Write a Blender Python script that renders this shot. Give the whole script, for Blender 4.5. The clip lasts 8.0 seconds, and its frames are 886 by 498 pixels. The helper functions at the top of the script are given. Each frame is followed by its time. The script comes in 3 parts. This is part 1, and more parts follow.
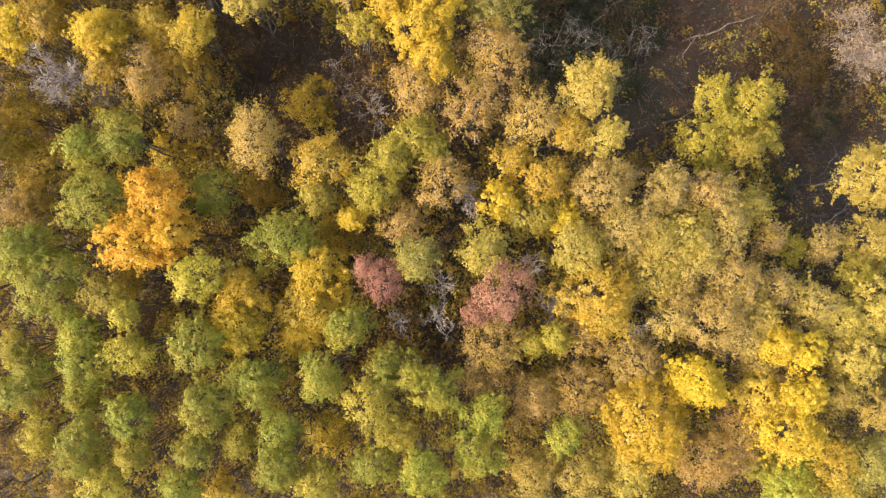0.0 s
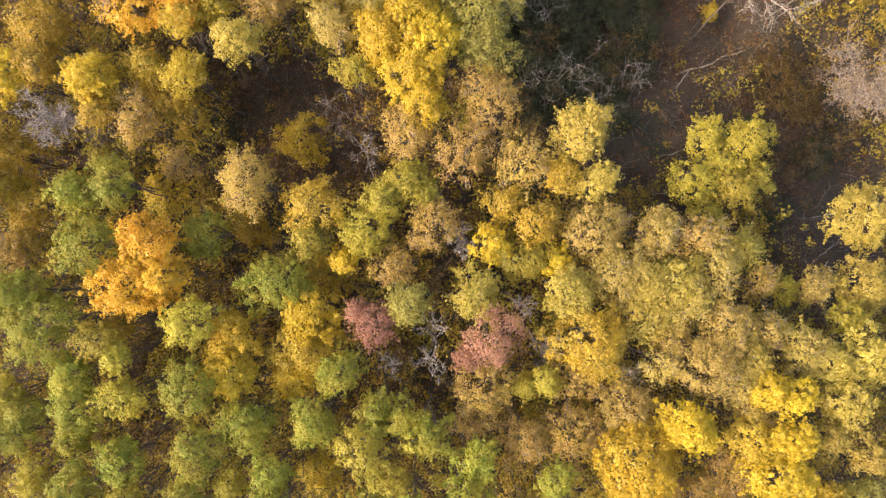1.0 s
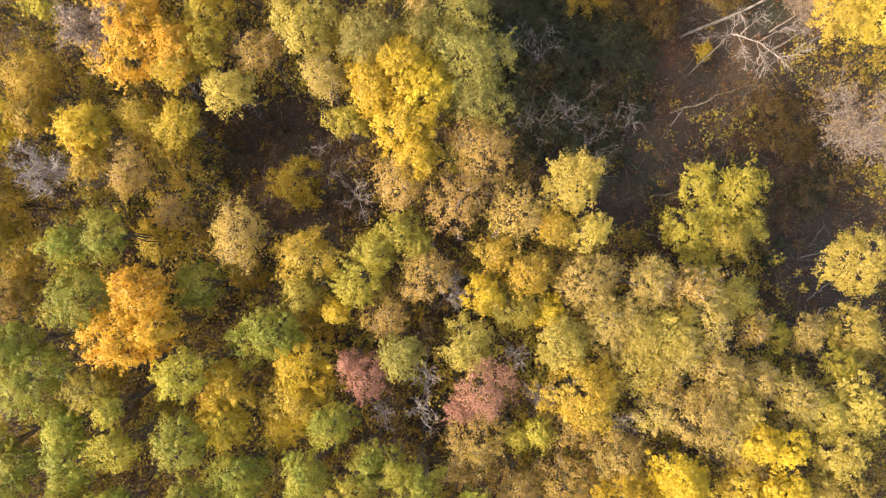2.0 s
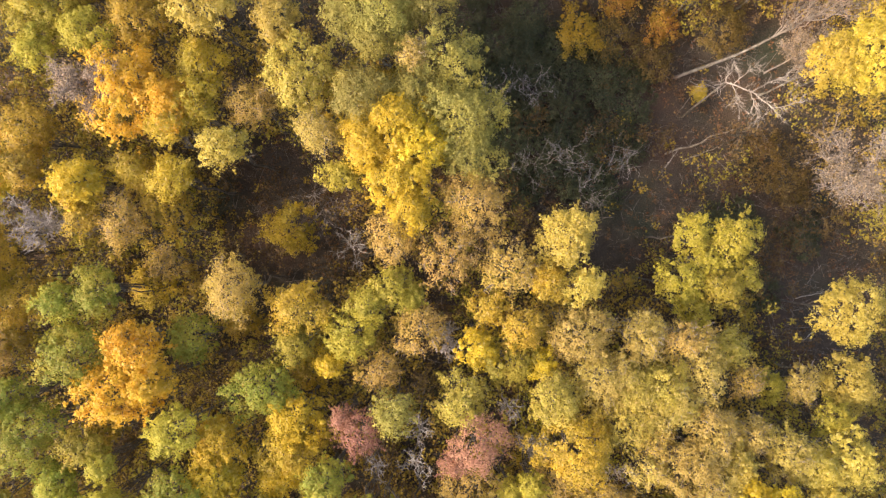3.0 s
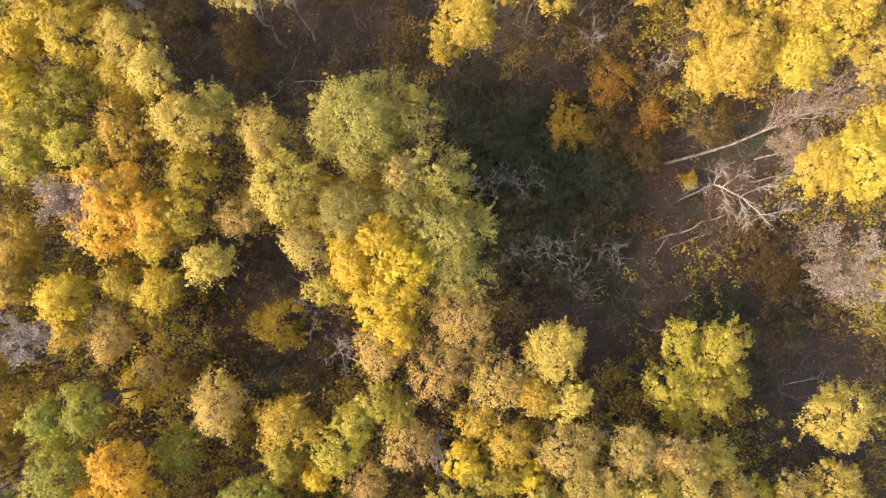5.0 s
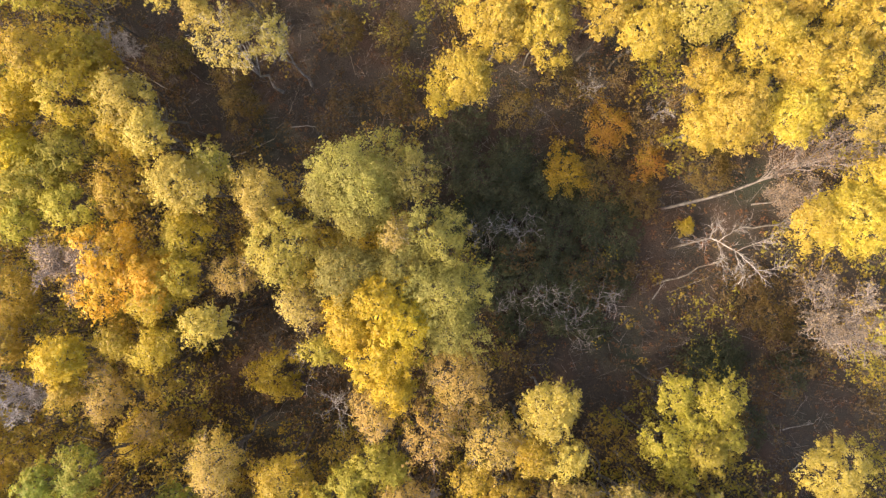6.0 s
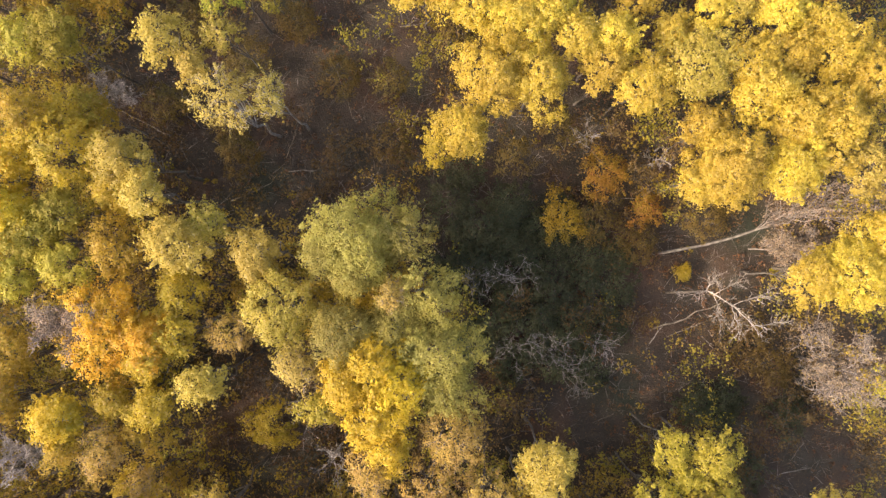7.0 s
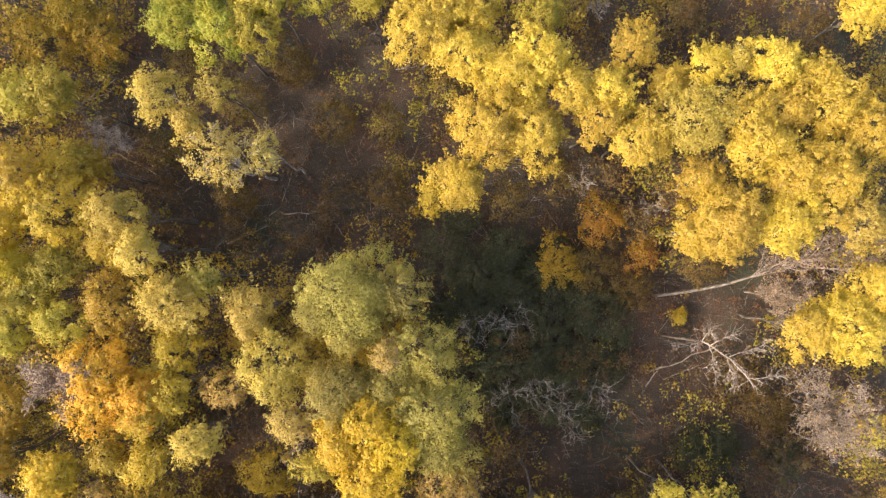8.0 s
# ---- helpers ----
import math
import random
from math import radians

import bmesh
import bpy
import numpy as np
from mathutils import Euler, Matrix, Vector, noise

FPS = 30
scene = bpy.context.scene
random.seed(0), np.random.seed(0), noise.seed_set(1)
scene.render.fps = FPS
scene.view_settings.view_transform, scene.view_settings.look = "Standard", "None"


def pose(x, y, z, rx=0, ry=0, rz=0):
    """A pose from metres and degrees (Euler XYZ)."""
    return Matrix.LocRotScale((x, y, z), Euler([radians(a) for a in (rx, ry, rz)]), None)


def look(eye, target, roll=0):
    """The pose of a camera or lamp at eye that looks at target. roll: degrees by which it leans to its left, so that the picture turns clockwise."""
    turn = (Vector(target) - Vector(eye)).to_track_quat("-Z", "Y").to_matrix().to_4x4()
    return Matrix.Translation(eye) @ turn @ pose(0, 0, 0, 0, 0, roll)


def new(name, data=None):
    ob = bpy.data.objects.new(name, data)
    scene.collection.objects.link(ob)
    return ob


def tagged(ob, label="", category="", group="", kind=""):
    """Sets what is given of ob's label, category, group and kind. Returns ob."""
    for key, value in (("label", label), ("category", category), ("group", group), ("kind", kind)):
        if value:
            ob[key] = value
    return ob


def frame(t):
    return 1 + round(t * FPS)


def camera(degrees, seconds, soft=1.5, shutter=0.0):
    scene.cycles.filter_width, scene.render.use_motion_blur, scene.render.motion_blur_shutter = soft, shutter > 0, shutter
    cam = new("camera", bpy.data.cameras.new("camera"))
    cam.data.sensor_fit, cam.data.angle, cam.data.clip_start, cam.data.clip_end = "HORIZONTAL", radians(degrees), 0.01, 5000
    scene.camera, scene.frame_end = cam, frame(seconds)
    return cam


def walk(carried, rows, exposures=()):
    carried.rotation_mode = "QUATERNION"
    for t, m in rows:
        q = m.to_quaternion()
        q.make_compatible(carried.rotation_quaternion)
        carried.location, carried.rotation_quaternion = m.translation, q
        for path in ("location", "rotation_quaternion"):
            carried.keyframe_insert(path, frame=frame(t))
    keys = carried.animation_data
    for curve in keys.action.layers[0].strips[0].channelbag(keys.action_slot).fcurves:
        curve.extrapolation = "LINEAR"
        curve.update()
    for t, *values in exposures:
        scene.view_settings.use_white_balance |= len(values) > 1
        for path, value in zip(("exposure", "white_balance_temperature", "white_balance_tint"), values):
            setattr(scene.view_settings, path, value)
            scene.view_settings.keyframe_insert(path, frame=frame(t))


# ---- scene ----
cam = camera(70.0, 8.0, soft=1.42)
# a drone that looks straight down and glides ahead, 60 m over the forest floor
PATH = [
    (0.0, 0.0, 0.0), (0.5, 0.31, 1.512), (1.0, 0.606, 3.134), (1.5, 0.888, 4.912), (3.0, 1.637, 10.669),
    (3.5, 1.886, 12.676), (4.0, 2.138, 14.704), (4.5, 2.352, 16.756), (6.0, 2.841, 23.166), (6.5, 2.96, 25.302),
    (7.0, 3.116, 27.395), (7.5, 3.327, 29.444), (8.0, 3.483, 31.469),
]
walk(cam, [(t, pose(x, y, 60.0)) for t, x, y in PATH], exposures=[(0.0, 2.06, 7000, 10), (4.0, 2.17, 7000, 10), (8.0, 2.1, 7000, 10)])

# ---- light: a clear autumn day, the sun fairly low ----
ELEVATION, AZIMUTH = 35.0, 252.0
world = bpy.data.worlds.new("sky")
scene.world = world
world.use_nodes = True
wn = world.node_tree
sky = wn.nodes.new("ShaderNodeTexSky")
sky.sky_type, sky.sun_disc = "NISHITA", False
sky.dust_density = 5.0
sky.sun_elevation, sky.sun_rotation = radians(ELEVATION), radians(AZIMUTH)
wn.links.new(sky.outputs[0], wn.nodes["Background"].inputs[0])
wn.nodes["Background"].inputs[1].default_value = 0.15
sun = new("sun", bpy.data.lights.new("sun", "SUN"))
sun.data.energy, sun.data.angle, sun.data.color = 1.14, radians(0.55), (1.0, 0.9, 0.74)
az, el = radians(AZIMUTH), radians(ELEVATION)
sun.matrix_world = look((math.sin(az) * math.cos(el) * 150, math.cos(az) * math.cos(el) * 150 + 15, math.sin(el) * 150), (0, 15, 0))


# ---- materials ----
def material(name):
    m = bpy.data.materials.new(name)
    m.use_nodes = True
    nt = m.node_tree
    for n in list(nt.nodes):
        nt.nodes.remove(n)
    return m, nt


def node(nt, kind, **sets):
    n = nt.nodes.new(kind)
    for key, value in sets.items():
        n.inputs[key].default_value = value
    return n


def mixed(nt, fac, a, b, how="MIX"):
    n = nt.nodes.new("ShaderNodeMix")
    n.data_type, n.blend_type = "RGBA", how
    for socket, value in ((n.inputs[0], fac), (n.inputs[6], a), (n.inputs[7], b)):
        if hasattr(value, "is_output"):
            nt.links.new(value, socket)
        else:
            socket.default_value = value if socket.type == "VALUE" else (*value, 1.0)
    return n.outputs[2]


def noise_at(nt, scale, detail=3.0, low=0.35, high=0.65):
    co = nt.nodes.new("ShaderNodeNewGeometry").outputs["Position"]
    n = node(nt, "ShaderNodeTexNoise", Scale=scale, Detail=detail)
    nt.links.new(co, n.inputs["Vector"])
    r = node(nt, "ShaderNodeMapRange", **{"From Min": low, "From Max": high})
    nt.links.new(n.outputs["Fac"], r.inputs["Value"])
    return r.outputs[0]


def leaf_material(name, main, second, dry, thin=0.5):
    """Leaves: two colours in patches through the crown, some dry ones, thin enough to let light through."""
    m, nt = material(name)
    info = nt.nodes.new("ShaderNodeObjectInfo")
    geo = nt.nodes.new("ShaderNodeNewGeometry")
    patch = noise_at(nt, 0.55, 2.0, 0.42, 0.66)
    col = mixed(nt, patch, main, second)
    few = node(nt, "ShaderNodeMapRange", **{"From Min": 0.78, "From Max": 1.0})
    nt.links.new(geo.outputs["Random Per Island"], few.inputs["Value"])
    col = mixed(nt, few.outputs[0], col, dry)
    tree = node(nt, "ShaderNodeMapRange", **{"To Min": 0.87, "To Max": 1.13})
    nt.links.new(info.outputs["Random"], tree.inputs["Value"])
    leaf = node(nt, "ShaderNodeMapRange", **{"To Min": 0.88, "To Max": 1.12})
    wn_ = nt.nodes.new("ShaderNodeTexWhiteNoise")
    wn_.noise_dimensions = "1D"
    nt.links.new(geo.outputs["Random Per Island"], wn_.inputs["W"])
    nt.links.new(wn_.outputs["Value"], leaf.inputs["Value"])
    both = nt.nodes.new("ShaderNodeMath")
    both.operation = "MULTIPLY"
    nt.links.new(tree.outputs[0], both.inputs[0])
    nt.links.new(leaf.outputs[0], both.inputs[1])
    hsv = nt.nodes.new("ShaderNodeHueSaturation")
    nt.links.new(col, hsv.inputs["Color"])
    nt.links.new(both.outputs[0], hsv.inputs["Value"])
    shift = node(nt, "ShaderNodeMapRange", **{"To Min": 0.492, "To Max": 0.508})
    nt.links.new(info.outputs["Random"], shift.inputs["Value"])
    nt.links.new(shift.outputs[0], hsv.inputs["Hue"])
    p = node(nt, "ShaderNodeBsdfPrincipled", Roughness=0.55)
    p.inputs["Specular IOR Level"].default_value = 0.3
    tr = nt.nodes.new("ShaderNodeBsdfTranslucent")
    nt.links.new(hsv.outputs[0], p.inputs["Base Color"])
    nt.links.new(hsv.outputs[0], tr.inputs["Color"])
    mx = nt.nodes.new("ShaderNodeMixShader")
    mx.inputs[0].default_value = thin
    nt.links.new(p.outputs[0], mx.inputs[1])
    nt.links.new(tr.outputs[0], mx.inputs[2])
    out = nt.nodes.new("ShaderNodeOutputMaterial")
    nt.links.new(mx.outputs[0], out.inputs[0])
    return m


def bark_material(name, light, dark, scale=6.0):
    m, nt = material(name)
    col = mixed(nt, noise_at(nt, scale, 5.0, 0.4, 0.62), light, dark)
    col = mixed(nt, noise_at(nt, 1.1, 2.0, 0.45, 0.7), col, [c * 0.7 for c in dark])
    p = node(nt, "ShaderNodeBsdfPrincipled", Roughness=0.85)
    nt.links.new(col, p.inputs["Base Color"])
    b = node(nt, "ShaderNodeBump", Strength=0.6, Distance=0.03)
    nt.links.new(noise_at(nt, 14.0, 5.0), b.inputs["Height"])
    nt.links.new(b.outputs[0], p.inputs["Normal"])
    out = nt.nodes.new("ShaderNodeOutputMaterial")
    nt.links.new(p.outputs[0], out.inputs[0])
    return m


def ground_material():
    """Forest floor: brown leaf litter over dark soil, with mossy and rusty patches."""
    m, nt = material("leaf_litter")
    col = mixed(nt, noise_at(nt, 7.0, 6.0, 0.35, 0.65), (0.024, 0.017, 0.011), (0.05, 0.033, 0.019))
    col = mixed(nt, noise_at(nt, 0.16, 3.0, 0.48, 0.68), col, (0.066, 0.033, 0.018))
    col = mixed(nt, noise_at(nt, 0.11, 4.0, 0.52, 0.7), col, (0.024, 0.028, 0.013))
    col = mixed(nt, noise_at(nt, 22.0, 3.0, 0.58, 0.75), col, (0.1, 0.072, 0.045))
    p = node(nt, "ShaderNodeBsdfPrincipled", Roughness=0.9)
    nt.links.new(col, p.inputs["Base Color"])
    b = node(nt, "ShaderNodeBump", Strength=0.9, Distance=0.08)
    nt.links.new(noise_at(nt, 9.0, 6.0, 0.2, 0.8), b.inputs["Height"])
    nt.links.new(b.outputs[0], p.inputs["Normal"])
    out = nt.nodes.new("ShaderNodeOutputMaterial")
    nt.links.new(p.outputs[0], out.inputs[0])
    return m


LITTER = ground_material()
GREY_BARK = bark_material("grey_bark", (0.19, 0.155, 0.125), (0.085, 0.068, 0.055))
BROWN_BARK = bark_material("brown_bark", (0.17, 0.125, 0.09), (0.06, 0.045, 0.035))
BIRCH_BARK = bark_material("white_birch_bark", (0.42, 0.38, 0.33), (0.19, 0.16, 0.14), 2.5)
TWIG = bark_material("grey_twigs", (0.3, 0.245, 0.215), (0.18, 0.14, 0.12))
PALE_TWIG = bark_material("bleached_twigs", (0.42, 0.36, 0.31), (0.27, 0.225, 0.19))
ASH_TWIG = bark_material("ash_grey_twigs", (0.36, 0.31, 0.28), (0.23, 0.19, 0.165))
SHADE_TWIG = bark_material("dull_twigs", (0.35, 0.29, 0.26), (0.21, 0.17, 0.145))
BLEACHED = bark_material("bleached_wood", (0.35, 0.295, 0.25), (0.21, 0.17, 0.14))
GREYED = bark_material("greyed_birch_bark", (0.2, 0.165, 0.14), (0.09, 0.072, 0.06), 2.2)
WOOD = bark_material("weathered_wood", (0.4, 0.33, 0.25), (0.18, 0.13, 0.09))


# ---- builders ----
def mesh_of(name, verts, faces, mat, smooth=False):
    """A mesh from arrays; all faces have the same number of corners."""
    me = bpy.data.meshes.new(name)
    n, k = faces.shape
    me.vertices.add(len(verts))
    me.vertices.foreach_set("co", np.ascontiguousarray(verts, np.float32).ravel())
    me.loops.add(n * k)
    me.loops.foreach_set("vertex_index", np.ascontiguousarray(faces, np.int32).ravel())
    me.polygons.add(n)
    me.polygons.foreach_set("loop_start", np.arange(0, n * k, k, dtype=np.int32))
    me.polygons.foreach_set("use_smooth", np.full(n, smooth))
    me.update(calc_edges=True)
    me.materials.append(mat)
    return me


def part(name, verts, faces, mat, parent, label="", smooth=False):
    ob = new(name, mesh_of(name, verts, faces, mat, smooth))
    ob.parent = parent
    return tagged(ob, label)


def unit(v):
    return v / np.maximum(np.linalg.norm(v, axis=-1, keepdims=True), 1e-9)


def tube(path, radii, sides=6):
    """A tapered round stem along path, as vertices and quads."""
    path, radii = np.asarray(path, float), np.asarray(radii, float)
    ahead = unit(np.gradient(path, axis=0))
    ref = np.where(np.abs(ahead[:, 2:3]) > 0.9, [[1.0, 0, 0]], [[0, 0, 1.0]])
    a = unit(np.cross(ahead, ref))
    b = np.cross(ahead, a)
    ang = np.linspace(0, 2 * np.pi, sides, endpoint=False)
    v = path[:, None] + radii[:, None, None] * (np.cos(ang)[None, :, None] * a[:, None] + np.sin(ang)[None, :, None] * b[:, None])
    i = np.arange(len(path) - 1)[:, None] * sides
    j = np.arange(sides)[None, :]
    k = (j + 1) % sides
    return v.reshape(-1, 3), np.stack([i + j, i + k, i + sides + k, i + sides + j], -1).reshape(-1, 4)


def joined(pieces):
    vs, fs, base = [], [], 0
    for v, f in pieces:
        vs.append(v)
        fs.append(f + base)
        base += len(v)
    return np.concatenate(vs), np.concatenate(fs)


def bent(rng, a, b, n=5, sway=0.08):
    """A slightly crooked line from a to b."""
    a, b = np.asarray(a, float), np.asarray(b, float)
    s = np.linspace(0, 1, n)[:, None]
    wob = rng.normal(size=(n, 3)) * sway * np.linalg.norm(b - a) * (s * (1 - s) * 3)
    return a + (b - a) * s + wob


def leaves(rng, centres, spread, count, size, lean=None, flat=0.75, wild=0.32, round_=0.3):
    """Pointed leaves in clumps about the centres: a triangle each. lean: which way each clump faces."""
    n = len(centres) * count
    c = np.repeat(centres, count, 0)
    s = np.repeat(spread, count)[:, None]
    d = unit(rng.normal(size=(n, 3)))
    rad = rng.random((n, 1)) ** 0.45
    p = c + d * rad * [1, 1, flat] * s
    face = d * round_ + [0, 0, 0.35] + rng.normal(size=(n, 3)) * wild
    if lean is not None:
        face = face + np.repeat(lean, count, 0) * 0.6
    nrm = unit(face)
    t = unit(np.cross(nrm, rng.normal(size=(n, 3))))
    b = np.cross(nrm, t)
    L = size * rng.uniform(0.6, 1.4, (n, 1))
    w = L * rng.uniform(0.75, 1.1, (n, 1))
    v = np.stack([p - t * L * 0.4 + b * w * 0.5, p + t * L * 0.6, p - t * L * 0.4 - b * w * 0.5], 1).reshape(-1, 3)
    return v, np.arange(n * 3).reshape(-1, 3)


# kind: name, category, label, leaf colours (main, second, dry), bark, clump density, leaves a clump, leaf size
KINDS = {
    "G": ("maple_tree", "tree", "green maple tree turning yellow at its edges", (0.225, 0.243, 0.033), (0.32, 0.283, 0.036), (0.37, 0.28, 0.047), GREY_BARK, 1.0, 70, 0.121),
    "YG": ("linden_tree", "tree", "yellow-green linden tree with a loose leafy crown", (0.36, 0.295, 0.038), (0.29, 0.25, 0.035), (0.42, 0.32, 0.067), GREY_BARK, 1.0, 70, 0.121),
    "Y": ("golden_maple_tree", "tree", "golden yellow maple tree in full autumn leaf", (0.5, 0.352, 0.026), (0.46, 0.33, 0.028), (0.53, 0.4, 0.1), GREY_BARK, 1.05, 76, 0.129),
    "YM": ("yellow_maple_tree", "tree", "tall clear-yellow maple tree with dense clumped leaves", (0.475, 0.35, 0.047), (0.44, 0.315, 0.047), (0.51, 0.39, 0.13), GREY_BARK, 1.05, 90, 0.123),
    "YO": ("aspen_tree", "tree", "dull golden aspen tree with browning leaves", (0.43, 0.295, 0.03), (0.36, 0.26, 0.035), (0.47, 0.325, 0.11), GREY_BARK, 0.95, 70, 0.121),
    "O": ("orange_maple_tree", "tree", "bright orange-yellow maple tree in full leaf", (0.549, 0.296, 0.026), (0.495, 0.304, 0.030), (0.576, 0.363, 0.112), GREY_BARK, 1.05, 76, 0.129),
    "T": ("buff_birch_tree", "tree", "half-bare birch tree with buff-brown leaves", (0.4, 0.262, 0.075), (0.37, 0.25, 0.05), (0.39, 0.262, 0.105), GREY_BARK, 0.85, 61, 0.097),
    "PT": ("pale_birch_tree", "tree", "pale tan-yellow birch tree with thinning leaves", (0.395, 0.285, 0.078), (0.345, 0.26, 0.06), (0.42, 0.31, 0.115), GREY_BARK, 0.95, 65, 0.105),
    "PY": ("yellow_birch_tree", "tree", "light yellow birch tree with clumped leaves", (0.43, 0.325, 0.065), (0.375, 0.28, 0.053), (0.47, 0.37, 0.14), GREY_BARK, 1.0, 70, 0.121),
    "PG": ("pale_green_ash_tree", "tree", "pale yellowish-green ash tree with fine leaves", (0.351, 0.279, 0.053), (0.405, 0.308, 0.056), (0.450, 0.338, 0.129), GREY_BARK, 1.0, 70, 0.121),
    "OL": ("willow_tree", "tree", "silvery olive-green willow tree with a feathery crown", (0.24, 0.206, 0.05), (0.295, 0.241, 0.05), (0.34, 0.275, 0.085), GREY_BARK, 1.05, 76, 0.105),
    "LY": ("lemon_aspen_tree", "tree", "lemon-yellow aspen tree beside a dark gap", (0.39, 0.315, 0.042), (0.33, 0.265, 0.038), (0.46, 0.355, 0.1), GREY_BARK, 1.0, 70, 0.121),
    "SB": ("bare_topped_birch", "tree", "thinning pale yellow birch with whitish twigs", (0.414, 0.313, 0.073), (0.360, 0.279, 0.069), (0.486, 0.380, 0.155), BIRCH_BARK, 0.8, 62, 0.105),
    "R": ("red_maple_tree", "tree", "small dusky-red maple tree among green crowns", (0.333, 0.161, 0.107), (0.288, 0.139, 0.082), (0.405, 0.237, 0.163), GREY_BARK, 0.95, 70, 0.097),
    "M": ("hazel_shrub", "shrub", "mustard-brown hazel shrub under the taller trees", (0.4, 0.27, 0.025), (0.3, 0.22, 0.03), (0.42, 0.28, 0.08), BROWN_BARK, 0.6, 83, 0.121),
    # D: the hazel of M with clearing shade put into its leaf colours
    "D": ("dull_hazel_shrub", "shrub", "low hazel shrub on the clearing floor, its brown darkened for shade", (0.17, 0.11, 0.026), (0.125, 0.094, 0.025), (0.2, 0.13, 0.05), BROWN_BARK, 0.55, 68, 0.107),
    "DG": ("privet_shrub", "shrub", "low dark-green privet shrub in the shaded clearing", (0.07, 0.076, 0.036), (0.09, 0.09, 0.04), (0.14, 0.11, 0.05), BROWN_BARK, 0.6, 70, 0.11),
    "OM": ("rowan_shrub", "shrub", "rusty orange rowan shrub on the forest floor", (0.36, 0.19, 0.03), (0.34, 0.23, 0.03), (0.38, 0.16, 0.05), BROWN_BARK, 0.65, 83, 0.105),
}
LEAF = {k: leaf_material(v[0] + "_leaves", v[3], v[4], v[5]) for k, v in KINDS.items()}
BARE = {
    "B": ("bare_tree", "bare tree", "bare grey tree with a dense web of fine twigs", ASH_TWIG),
    "W": ("dead_tree", "dead tree", "small dead tree with bleached white branches", PALE_TWIG),
    "S": ("bare_shrub", "bare shrub", "leafless slender grey shrub in the shaded clearing", SHADE_TWIG),
    "BT": ("withered_tree", "bare tree", "nearly bare grey-brown tree with a few dry leaves", TWIG),
}
FALLEN = leaf_material("fallen_leaf_brown", (0.12, 0.068, 0.03), (0.085, 0.05, 0.025), (0.16, 0.1, 0.05), 0.1)
DRY = leaf_material("dry_leaves", (0.28, 0.2, 0.13), (0.23, 0.16, 0.1), (0.33, 0.245, 0.165), 0.2)
serial = [0]


